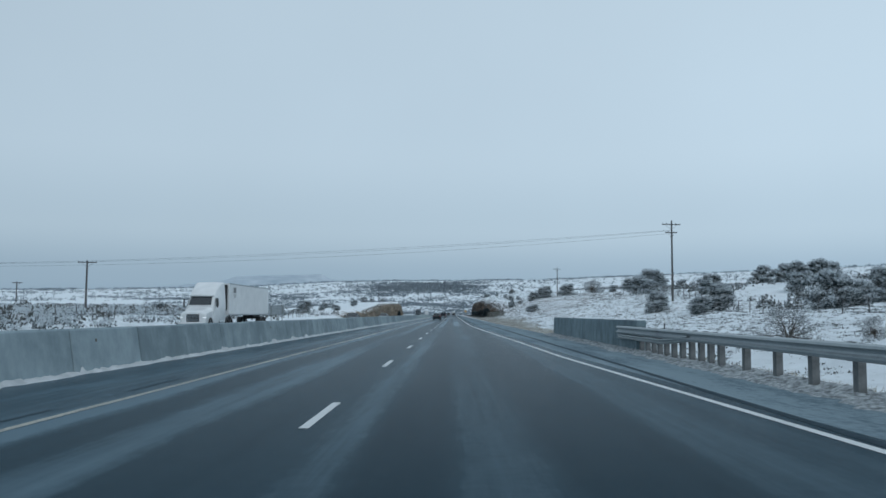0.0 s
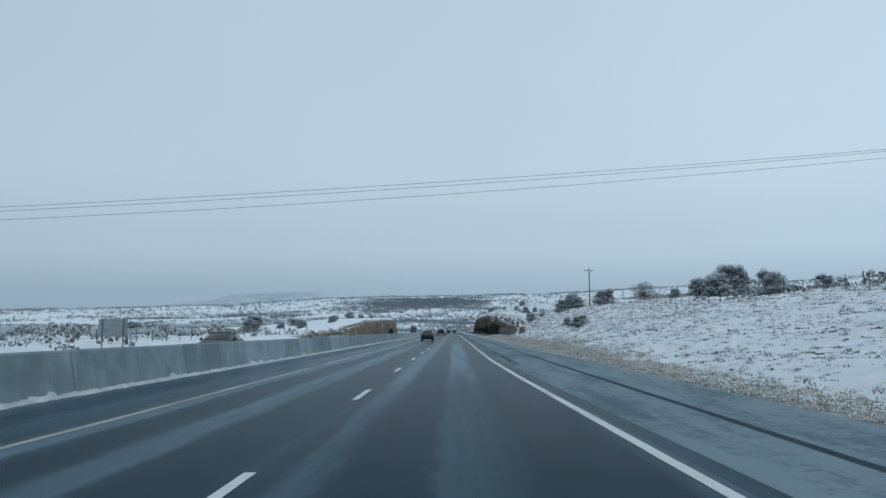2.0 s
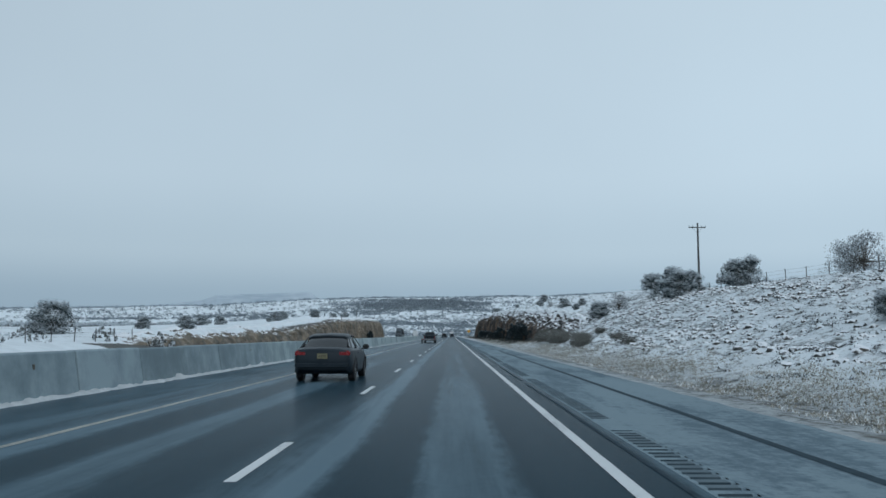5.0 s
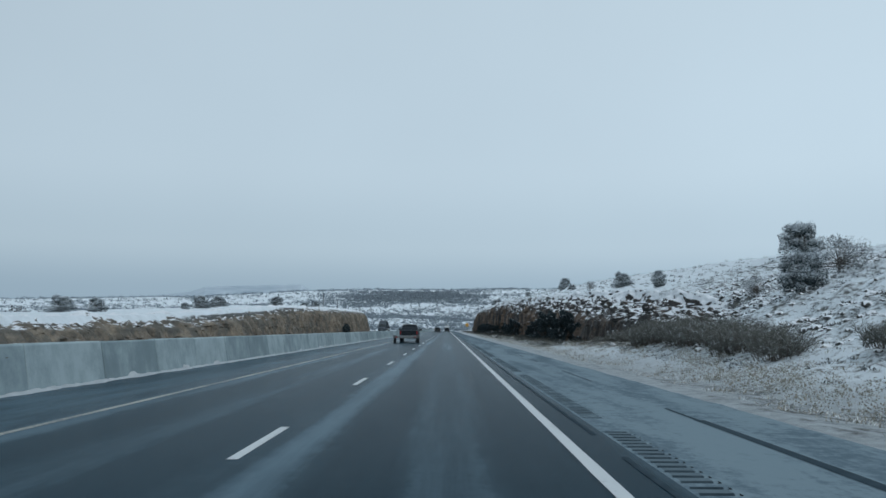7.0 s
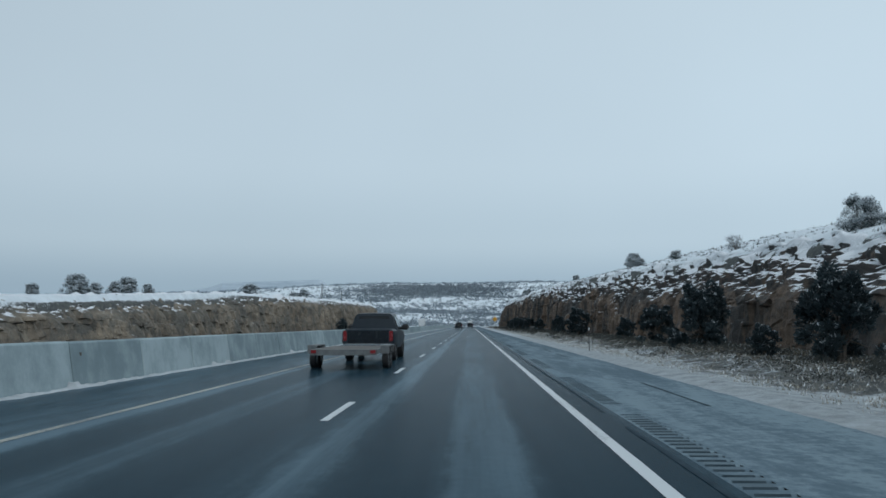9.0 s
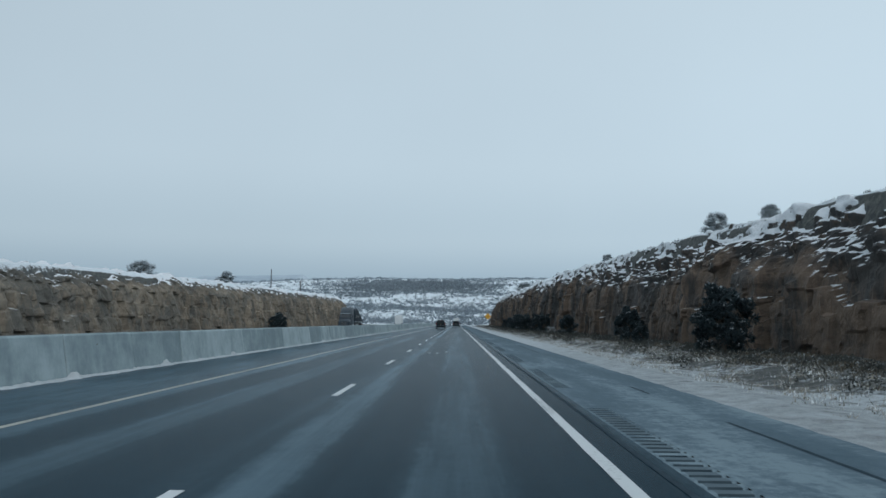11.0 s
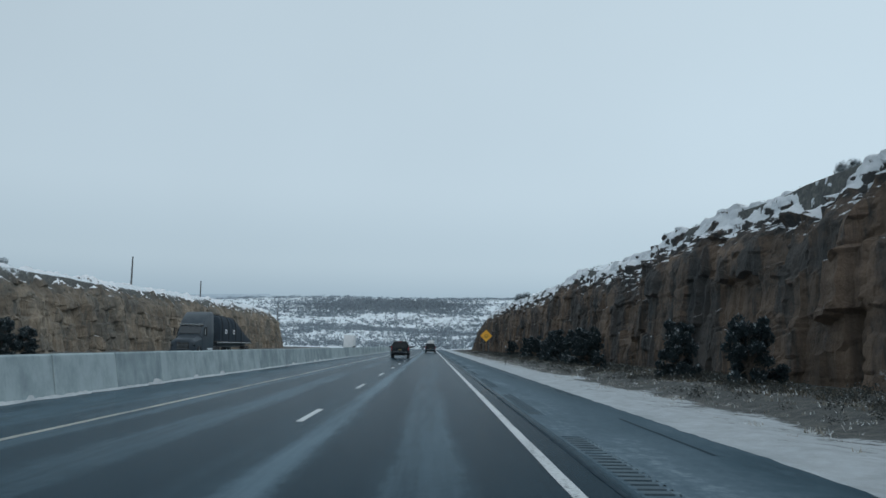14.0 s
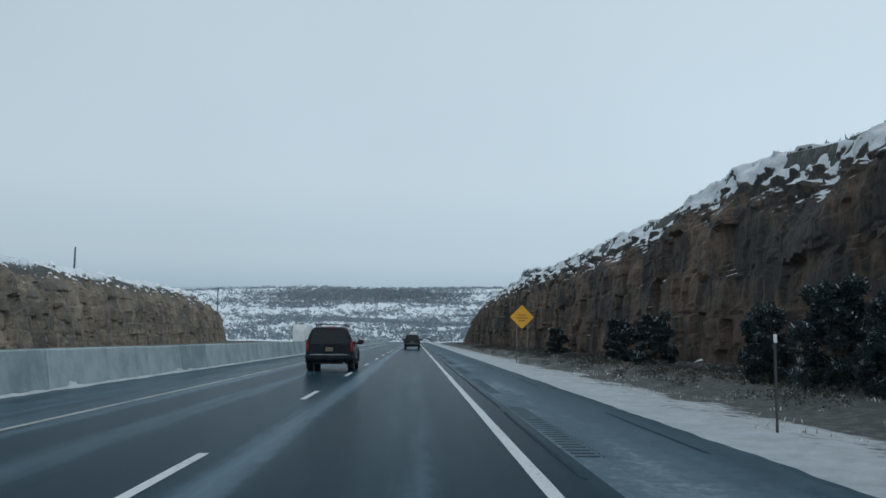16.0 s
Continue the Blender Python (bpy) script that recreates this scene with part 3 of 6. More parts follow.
rverts = [(max(x, lane_edge(a)) - (0.0 if x < 4.6 or lane_edge(a) < x else 0.004), a, b) for a, b in zip(ry, rz) for x in (4.5, 4.56, 4.87, 4.92)]
rumble = sheet("rumble_strip", rverts, lattice(4, len(ry)), RIDGE, smooth=False)
rumble.data.materials.append(GROOVE)
rumble.data.materials.append(SHOULDER)
brng0 = random.Random(3)
for f in rumble.data.polygons:
    spots = [rumble.data.vertices[i].co for i in f.vertices]
    f.material_index = 2 if max(c.x for c in spots) < 4.57 or min(c.x for c in spots) > 4.86 else 1 if min(c.z for c in spots) < -0.02 else 2 if max(c.y for c in spots) - min(c.y for c in spots) > 0.5 or brng0.random() < 0.35 else 0
tagged(rumble, "milled rumble strip grooves in grey asphalt", kind="structure")

# lines


def band(name, center, width, ys, mat, label, z=0.005, keep=None):
    verts = [(center(y) + s * width / 2 + 0.012 * noise.noise((s, y / 0.4, 1)), y, z) for y in ys for s in (-1, 1)]
    quads = [q for q, y in zip(lattice(2, len(ys)), ys) if keep is None or keep(y)]
    return tagged(sheet(name, verts, quads, mat, smooth=False), label, kind="structure")


LY = spaced((-60, 800, 1.0))
band("edge_line", lambda y: lerp_table(y, EDGE), 0.155, LY, WHITE_PAINT, "solid white edge line, worn in places")
band("median_line", lambda y: -3.58, 0.13, LY, YELLOW_PAINT, "faded yellow edge line beside the median")
band("tar_seam", lambda y: 6.36 + 0.05 * noise.noise((0, y / 9, 0)) + 0.25 * (1 - ease(20, 110, y)), 0.17, LY, SEAM, "dark wet paving seam along the shoulder", 0.004, lambda y: y < 236)
band("tar_seam", lambda y: 6.34 + 0.05 * noise.noise((0, y / 9, 0)), 0.07, LY, SEAM, "broken wet paving seam along the shoulder", 0.004, lambda y: y >= 236 and noise.noise((3, y / 7.0, 1)) > 0.05)
band("tar_seam", lambda y: 4.33 + 0.04 * noise.noise((0, y / 7, 2)) + 2.2 * (1 - ease(0, 106, y)), 0.07, LY, SEAM, "thin wet paving seam beside the edge line", 0.006, lambda y: y > 112 and noise.noise((5, y / 5.0, 2)) > -0.25)
for off in (-4.02,):
    band("tar_seam", lambda y, o=off: o + 0.09 * noise.noise((o, y / 11, 0)) + 0.03 * noise.noise((o, y / 1.7, 3)), 0.055, LY, SEAM, "thin wet crack beside the yellow line", 0.0045, lambda y, o=off: y < 75 and noise.noise((o, y / 6.0, 4)) > -0.1)
lane_line = tagged(new("lane_line"), "broken white lane line between the two lanes", kind="structure")
dash_me = bpy.data.meshes.new("dash")
dash_me.from_pydata([(s * 0.065, y, 0.005 if abs(s) else 0) for y in (0, 0.76, 1.5, 2.3, 3.05) for s in (-1, 1)], [], lattice(2, 5))
dash_me.materials.append(WHITE_PAINT)
for k in range(-3, 66):
    d = new("dash", dash_me)
    d.parent = lane_line
    d.location = (0, k * 12.192, 0)

# ---- median barrier: cast sections with open joints ----
PROFILE = [(-0.30, 0.0), (-0.30, 0.08), (-0.145, 1.0), (-0.115, 1.04), (0.115, 1.04), (0.145, 1.0), (0.30, 0.08), (0.30, 0.0)]
barrier = tagged(new("median_barrier"), "pale concrete median barrier with joints and streaks", "barrier", kind="structure")


def section(length, mat):
    bm = bmesh.new()
    rings = []
    for y, inset in ((0.03, 0.05), (0.06, 0.0), (length / 2, 0.0), (length - 0.06, 0.0), (length - 0.03, 0.05)):
        rings.append([bm.verts.new((x * (1 - inset * 2), y, z * (1 - inset * 0.4))) for x, z in PROFILE])
    for a, b in zip(rings, rings[1:]):
        for i in range(len(PROFILE) - 1):
            bm.faces.new((a[i], a[i + 1], b[i + 1], b[i]))
    bm.faces.new(rings[0])
    bm.faces.new(rings[-1][::-1])
    bmesh.ops.recalc_face_normals(bm, faces=bm.faces[:])
    me = bpy.data.meshes.new("section")
    bm.to_mesh(me)
    bm.free()
    me.materials.append(mat)
    return me


SECTION, DARKER_SECTION = section(4.15, CONCRETE), section(4.15, DARKER_CONCRETE)
brng = random.Random(12)
# sections below k = 44 take the darker concrete
for k in range(-10, 195):
    s = new("section", DARKER_SECTION if k < 44 else SECTION)
    s.parent = barrier
    s.location = (-7.03 + brng.uniform(-0.012, 0.012), 20.86 + (k - 0) * 4.15, brng.uniform(-0.012, 0.012))

for k in range(-1, 30):
    bm = bmesh.new()
    box(bm, 0, 0, 0, 0.05, 0.10, 0.13)
    rounded(bm, 0.008, 1)
    m = part("marker", bm, MARKER, barrier, "small amber reflector block")
    m.location = (-6.865, 22.2 + 19.8 * k, 0.72)

# ploughed snow along the barrier's foot
FY = spaced((-40, 520, 0.13), (520, 760, 0.5))
fv = []
for y in FY:
    w = 0.20 + 0.12 * noise.noise((3, y / 1.7, 0)) + 0.10 * noise.noise((5, y / 0.5, 0))
    low = 0.75 - 0.35 * ease(170, 260, y)
    h = low * max(0.09 + 0.07 * noise.noise((8, y / 1.1, 0)) + 0.05 * noise.noise((9, y / 0.4, 0)), 0.02)
    if noise.noise((4, y / 0.8, 6)) > 0.42:
        h, w = h + 0.10, w + 0.06
    for k, u in ((0.0, 1.0), (0.25, 1.0), (0.5, 0.85), (0.75, 0.55), (0.92, 0.3)):
        lump = 0.055 * noise.noise((k * 3, y / 0.16, 2)) + 0.03 * noise.noise((k * 7, y / 0.09, 5))
        fv.append((-6.755 + w * k, y, max(h * u + lump, 0.008)))
    fv.append((-6.745 + w, y, -0.01))
tagged(sheet("snow_ridge", fv, lattice(6, len(FY)), SNOW), "grey-white ploughed snow along the barrier", "snow", kind="stuff")


# ---- rock cuts ----
def boulder(x, y, z):
    """How far a point lies inside its boulder: 0 in the cracks, about 1 at the heart."""
    near, _ = noise.voronoi((x, y, z), distance_metric="DISTANCE")
    return min((near[1] - near[0]) * 1.6, 1.0)


def rock_cut(name, face, tops, side, y0, y1, mat, label, rows=54, step=0.26, seed=0.0, lean=0.9, grid=1.0, broken=1.0, base=-0.1):
    """A blasted face: columns split by joints and beds below, broken boulders leaning back above, tucked into the slope behind."""
    ys = spaced((y0, y1, step))
    verts, lies = [], []
    for y in ys:
        taper = ease(y0, y0 + 34, y) * (1 - ease(y1 - 40, y1, y))
        top = lerp_table(y, tops) + 0.55 * noise.noise((seed, y / 6.0, 0)) + 0.4 * noise.noise((seed, y / 1.7, 4))
        brow = 0.50 + 0.22 * ease(330, 450, y) + 0.16 * noise.noise((seed + 3, y / 8.0, 0)) + 0.10 * noise.noise((seed + 3, y / 2.6, 3))
        if side > 0:
            brow -= 0.12 * ease(385, 400, y) * (1 - ease(425, 450, y))
        shelf = 3.2 - 1.2 * ease(330, 450, y)
        gully = ease(487.6, 488.4, y) * (1 - ease(493, 499, y)) if side > 0 else 0.0
        brow -= 0.24 * gully
        for r in range(rows + 1):
            v = r / rows
            z = base + (top - base) * min(v / 0.95, 1.0)
            high = ease(brow - 0.10, brow + 0.14, v)
            slope = shelf * ease(brow - 0.12, 1.06, v) * (0.5 + 0.5 * min(top / 8.0, 1.0))
            back = lean * v + slope * 0.95
            # columns and beds of the face
            bed = z / (2.6 * math.sqrt(grid)) + 0.5 * noise.noise((y / 7, 0, seed)) + 0.2 * noise.noise((y / 2, z, seed))
            lane = y / (2.3 * grid) + 0.9 * noise.noise((math.floor(bed) * 3.7, seed, y / 9)) + 0.12 * noise.noise((y, z / 1.5, seed))
            chip = y / (0.8 * grid) + 0.6 * noise.noise((math.floor(bed * 1.6) * 2.3, seed + 5, y / 3)) + 0.15 * noise.noise((y, z, seed + 7))
            shard = noise.cell((math.floor(chip) + 0.5, math.floor(bed * 1.6) + 0.5, seed + 8)) * 0.13
            block = noise.cell((math.floor(lane) + 0.5, math.floor(bed) + 0.5, seed)) * 0.42
            column = noise.cell((math.floor(lane * 0.37) + 0.5, seed + 2.5, 1.5)) * 0.4
            split = lane - math.floor(lane)
            seamed = 0.22 if split < 0.10 and noise.cell((math.floor(lane) + 0.5, math.floor(bed) + 0.5, seed + 4)) > 0.0 else 0.0
            under = 0.12 if bed - math.floor(bed) < 0.09 and noise.cell((math.floor(lane) + 0.5, math.floor(bed) + 0.5, seed + 6)) > 0.3 else 0.0
            fine = 0.22 * noise.noise((y / 6.5, z / 7.0, seed)) + 0.16 * noise.noise((y / 1.9, z / 1.3, seed + 2)) + 0.09 * noise.noise((y / 0.6, z / 0.5, seed))
            flat_face = (block + column + shard) * (1 - 0.7 * high) + fine - seamed - under - 0.75 * gully * ease(0.12, 0.4, v)
            # boulders of the broken upper slope
            b1 = boulder(back / 1.5 + seed, y / 1.7, z / 1.2)
            b2 = boulder(back / 0.6 + seed, y / 0.75, z / 0.55)
            rubble = broken * high * ((0.62 - 0.42 * ease(0.78, 0.97, v)) * (b1 - 0.45) + (0.26 - 0.12 * ease(0.8, 1.0, v)) * (b2 - 0.4) + 0.4 * noise.noise((y / 3.1, v * 5, seed + 6)))
            out = (flat_face + rubble) * (0.35 + 0.65 * taper) - 0.12
            if r == 0:
                out += 0.5
            if r == rows:
                back += 1.9
            zz = z * (0.25 + 0.75 * taper) + rubble * (0.45 - 0.25 * ease(0.8, 1.0, v)) - (0.8 if r == rows else 0)
            verts.append((face(y) + side * (back - out), y, zz))
            lies.append((0.85 * (1 - ease(285, 335, y)) * (1 - high) if side > 0 else 0.0) + high * (0.74 if side > 0 else 0.3) + ease(0.74, 0.93, v) * (1.36 if side > 0 else 0.9))
    quads = lattice(rows + 1, len(ys))
    if side > 0:
        quads = [q[::-1] for q in quads]
    ob = sheet(name, verts, quads, mat, smooth=False)
    ob.data.attributes.new("ledge", "FLOAT", "POINT").data.foreach_set("value", lies)
    ob.data.polygons.foreach_set("use_smooth", [lies[q[0]] > 0.9 for q in quads])
    return tagged(ob, label, "rock face", kind="structure")


rock_cut("rock_cut_east", face_right, TOP_RIGHT, 1, 252, 752, ROCK_R, "red-brown blasted sandstone cutting with snow on its ledges", rows=60, step=0.22, seed=1.0)
rock_cut("rock_cut_west", face_left, TOP_LEFT, -1, 232, 752, ROCK_L, "tan blasted sandstone cutting with snow along its top", rows=40, step=0.32, seed=21.0, lean=2.2, grid=0.36, broken=0.5, base=-0.1)


# ---- plants ----
def on_ground(x, y):
    return ground_point(x, y)


def juniper(seed, height, spread, needles, clusters=34, tuft=60, label="", leaf=0.105, bareness=0.0, low=0.36):
    """A low juniper: forked trunk, limbs to every cluster, and sprays of needles round the limb ends."""
    rng = random.Random(seed)
    tree = tagged(new("juniper"), label, "tree")
    bm = bmesh.new()
    tips = []
    for k in range(clusters):
        a, u = rng.uniform(0, math.tau), rng.random()
        h = 0.05 + 0.90 * u
        reach = spread * math.sqrt(max(1 - (abs(h - low) / (1.02 - low)) ** 2, 0.04)) * rng.uniform(0.4, 1.1) * (0.95 + 0.55 * noise.noise((math.cos(a) * 1.3, math.sin(a) * 1.3, seed + h * 2)))
        tips.append(Vector((math.cos(a) * reach, math.sin(a) * reach, h * height * rng.uniform(0.93, 1.05))))
    stems = [Vector((rng.uniform(-.1, .1), rng.uniform(-.1, .1), 0.33 * height)) for _ in range(3)]
    for s in stems:
        tube(bm, (s.x * 0.2, s.y * 0.2, -0.25), s, 0.055 * height * 0.5, 0.03 * height * 0.5, 6)
    for tip in tips:
        s = min(stems, key=lambda q: (q - tip).length)
        root = s.lerp(Vector((0, 0, 0.1)), rng.uniform(0.0, 0.7))
        tube(bm, root, root.lerp(tip, 0.95), 0.016 * height * 0.5, 0.006, 5)
    part("trunk", bm, BARK, tree, "twisted grey trunk and limbs")
    verts, faces, laid = [], [], []
    for tip in tips:
        size = rng.uniform(0.15, 0.27) * spread
        for _ in range(int(tuft * rng.uniform(0.6, 1.3) * (1 - bareness))):
            d = Vector((rng.gauss(0, 1), rng.gauss(0, 1), rng.gauss(0, 0.8)))
            d = d * min(1.0, 1.5 / max(d.length, 0.01))
            c = tip + d * size * 0.62
            u = (d.normalized() + Vector((rng.uniform(-.7, .7), rng.uniform(-.7, .7), rng.uniform(-.3, .8)))).normalized()
            w = u.cross(Vector((rng.uniform(-1, 1), rng.uniform(-1, 1), rng.uniform(-1, 1)))).normalized()
            ln, wd = leaf * rng.uniform(0.6, 1.4), leaf * rng.uniform(0.25, 0.5)
            b = len(verts)
            verts += [c - w * wd * 0.5, c + w * wd * 0.5, c + u * ln + w * wd * 0.25, c + u * ln - w * wd * 0.25]
            faces.append((b, b + 1, b + 2, b + 3))
            laid += [min(max(0.5 + 0.42 * d.z, 0.0), 1.0)] * 4
    crown = sheet("crown", verts, faces, needles, smooth=False, parent=tree)
    crown.data.attributes.new("laid", "FLOAT", "POINT").data.foreach_set("value", laid)
    return tree


FROSTY = "snow-dusted grey-green juniper on the open ground"
DARK = "dark green juniper with clots of snow below the rock face"
THIN = "bare frosted grey shrub with thin branches"
kinds = {
    "frosty": [juniper(31 + i, 3.0, 1.9, NEEDLES, 96, 230, FROSTY, 0.105, 0.0, 0.16) for i in range(3)],
    "dark": [juniper(51 + i, 3.0, 1.02, NEEDLES_DARK, 66, 280, DARK, 0.115, 0.0, 0.12 + 0.1 * i) for i in range(3)],
    "thin": [juniper(71, 3.0, 2.1, TWIGS, 70, 60, THIN, 0.12)],
}
used = set()
trng = random.Random(8)


def plant(kind, x, y, h, group=""):
    base = trng.choice(kinds[kind])
    m = Matrix.Translation((x, y, on_ground(x, y) - 0.05)) @ Matrix.Rotation(trng.uniform(0, 6.28), 4, "Z") @ Matrix.Diagonal((h / 3.0 * trng.uniform(0.9, 1.15), h / 3.0 * trng.uniform(0.9, 1.15), h / 3.0, 1))
    if base.name not in used:
        used.add(base.name)
        base.matrix_basis = m
        return tagged(base, group=group)
    return tagged(copy_thing_at(base, m), group=group)


def copy_thing_at(base, m):
    made = copy_thing(base, m)
    made.matrix_basis = m
    return made


HILL = [(35, 107.7, 3.4), (31.5, 104, 2.2), (29, 115, 2.8), (41.5, 132, 3.0), (41, 90, 4.0), (44, 92, 3.2), (52, 112, 3.6), (58, 113, 4.2), (61, 104, 3.6), (66, 120, 4.4), (58, 140, 3.6), (66, 150, 3.8), (62, 155, 3.4), (72, 160, 3.8), (56, 150, 3.0), (70, 168, 3.6), (52, 125, 2.6)]
CREST = [(37.6, 264.7, 3.9), (46, 236, 2.0), (55, 230, 5.6), (51, 224, 4.4), (58, 236, 5.0), (50.5, 234, 3.6), (41, 172, 3.4), (25.2, 248, 2.6), (62, 225, 2.6),
         (60, 200, 2.6), (29.5, 267.3, 3.8), (30.6, 263.3, 2.9), (35, 300, 2.9)]
SLOPE = [(19.2, 195.4, 1.15), (18.8, 180, 1.7), (20, 264.2, 2.0), (23.2, 305.6, 1.1), (26, 317, 1.3), (24, 327.5, 1.9), (24.5, 372, 1.0), (31.7, 433, 2.4), (27, 404, 1.2), (29, 667, 4.0),
         (24, 540, 0.9), (26, 470, 1.3)]
WEST = [(-43, 257.6, 3.6), (-42, 283, 2.0), (-38, 290, 2.0), (-41.9, 373.3, 2.2), (-41, 362, 1.1), (-42.4, 379, 1.4), (-43.5, 391.2, 2.2), (-46, 405, 1.5), (-48.4, 333, 2.3), (-46.5, 340, 2.0), (-43, 386, 1.5),
        (-47.6, 470.2, 3.2), (-38.8, 487, 2.2), (-39.4, 483.5, 1.0), (-48, 520, 2.5), (-60, 180, 2.4), (-52, 210, 2.2)]
FOOT = [(14.5, 308.6, 3.3), (13.8, 314, 1.3), (14.5, 325, 3.6), (14.5, 336.5, 2.6), (14.6, 348, 1.8), (14.3, 375.5, 3.1), (14.2, 392, 1.4), (14.4, 396.5, 2.5), (14.4, 430, 2.2), (14.5, 455.5, 2.7),
        (14.1, 463.5, 2.7), (13.2, 478, 1.1), (14.5, 488.6, 3.1), (14.5, 493.6, 3.0), (13.9, 499.5, 2.5), (14.2, 503.0, 3.0), (14.4, 508.5, 2.6), (13.6, 506.5, 1.6), (14.5, 522, 2.7), (14.4, 529, 2.5), (14.6, 552, 2.2), (-28.9, 481.5, 2.2), (-28.9, 485.5, 2.9), (-29.0, 489.5, 2.3)]
for x, y, h in HILL:
    plant("frosty", x, y, h, "junipers in the snowy field")
for x, y, h in CREST:
    plant("frosty", x, y, h, "junipers along the hill crest")
for x, y, h in SLOPE:
    plant("frosty", x, y, h, "junipers on the snowy slope")
for x, y, h in WEST:
    plant("frosty", x, y, h, "junipers beyond the far carriageway")
for x, y, h in FOOT:
    plant("dark", x, y, h, "junipers at the foot of the cutting")
for x, y, h in [(18.5, 44, 1.9), (21.8, 42, 1.1), (41.5, 243, 3.7), (43.6, 250, 3.4), (22.6, 266, 1.9), (20.8, 272.8, 1.2), (24, 350, 1.3), (14.2, 444, 1.0)]:
    plant("thin", x, y, h, "bare frosted shrubs")


def brush(seed):
    """A wide twiggy winter bush: stems fanning from the ground, fine twigs at their ends."""
    rng = random.Random(seed)
    bush = tagged(new("shrub"), "grey-brown leafless roadside brush with a little snow", "shrub")
    stems, twigs = ([], []), ([], [])
    for _ in range(130):
        a, reach = rng.uniform(0, math.tau), rng.uniform(0.05, 1.0)
        root = Vector((math.cos(a), math.sin(a), 0)) * 0.85 * rng.random()
        tip = root + Vector((math.cos(a) * reach * 0.6, math.sin(a) * reach * 0.6, rng.uniform(0.5, 1.05)))
        for (vs, fs), p, q, w, n in ((stems, root, tip, 0.011, 1), (twigs, root.lerp(tip, 0.25), tip, 0.009, 17)):
            for k in range(n):
                b = p if n == 1 else p.lerp(q, rng.random())
                e = q if n == 1 else b + Vector((rng.gauss(0, 0.14), rng.gauss(0, 0.14), rng.uniform(0.02, 0.26)))
                s = (e - b).cross(Vector((rng.uniform(-1, 1), rng.uniform(-1, 1), 0.2))).normalized() * w
                i = len(vs)
                vs += [b - s, b + s, e + s * 0.5, e - s * 0.5]
                fs.append((i, i + 1, i + 2, i + 3))
    sheet("trunk", *stems, BARK, smooth=False, parent=bush)
    sheet("crown", *twigs, BRUSHWOOD, smooth=False, parent=bush)
    return bush


kinds["brush"] = [brush(91), brush(92), brush(93)]
for x, y, h in [(13.3, 234.5, 1.2), (13.5, 236.5, 1.35), (13.8, 239, 1.25), (14.4, 241, 1.0), (13.5, 251, 1.5), (13.9, 253.5, 1.6), (13.7, 256, 1.8), (14.3, 258, 1.6), (14.0, 260.5, 1.8), (13.8, 263, 1.7), (14.5, 265, 1.9),
                (14.0, 267, 1.7), (14.4, 270, 1.9), (14.1, 273, 1.8), (14.9, 276, 1.6), (14.7, 246, 1.1), (15.2, 229, 0.9), (14.4, 221, 1.0), (16.2, 243, 1.0), (15.2, 285, 1.5), (15.0, 292, 1.3)]:
    plant("brush", x, y, h * 2.0, "leafless brush at the foot of the slope")


def tufts(name, spots, blades, height, width, mat, label, seed, lean=0.45):
    """Clumps of narrow blades, each standing on the ground."""
    rng = random.Random(seed)
    verts, faces = [], []
    for x, y, s in spots:
        z = on_ground(x, y) - 0.02
        for _ in range(blades):
            a, l = rng.uniform(0, math.tau), rng.uniform(0.05, lean)
            h = height * s * rng.uniform(0.5, 1.2)
            bx, by = x + rng.gauss(0, 0.10 * s), y + rng.gauss(0, 0.10 * s)
            c, d = math.cos(a + 1.57) * width * s, math.sin(a + 1.57) * width * s
            b = len(verts)
            verts += [(bx - c, by - d, z), (bx + c, by + d, z), (bx + math.cos(a) * h * l, by + math.sin(a) * h * l, z + h)]
            faces.append((b, b + 1, b + 2))
    return tagged(sheet(name, verts, faces, mat, smooth=False), label, "grass", kind="stuff")


def scatter(n, seed, x0, x1, y0, y1, keep):
    rng = random.Random(seed)
    spots = []
    while len(spots) < n:
        x, y = rng.uniform(x0, x1), rng.uniform(y0, y1)
        if rng.random() < keep(x, y):
            spots.append((x, y, rng.uniform(0.6, 1.5)))
    return spots


tufts("dry_grass", scatter(9500, 1, 9.0, 16.5, 58, 300, lambda x, y: (1 - ease(11.5, 15.5, x) * (1 - ease(240, 270, y))) * (1 - ease(225, 265, y) * (1 - ease(11.5, 14.5, x))) * (0.25 + 0.9 * max(noise.noise((x / 2, y / 4, 3)) + 0.2, 0))), 10, 0.085, 0.014, STRAW,
      "straw-coloured dry grass poking through roadside snow", 2, 2.0)
tufts("dry_grass", scatter(2200, 21, 9.2, 13.5, -10, 62, lambda x, y: 0.9 - 0.7 * ease(10.5, 13.0, x)), 10, 0.16, 0.012, STRAW,
      "straw-coloured dry grass behind the guardrail", 22, 1.3)
tufts("sagebrush", scatter(17000, 3, 12.0, 46, 30, 300, lambda x, y: 0.15 + 0.9 * max(noise.noise((x / 3, y / 5, 8)) + 0.1, 0)), 10, 0.085, 0.03, SCRUB,
      "small frosted sagebrush on the snowy slope", 4, 2.0)
tufts("sagebrush", scatter(2600, 5, 19.5, 40, 270, 720, lambda x, y: 0.3 + 0.7 * max(noise.noise((x / 3, y / 5, 8)), 0)), 10, 0.18, 0.024, SCRUB,
      "small frosted sagebrush above the cutting", 6, 0.9)
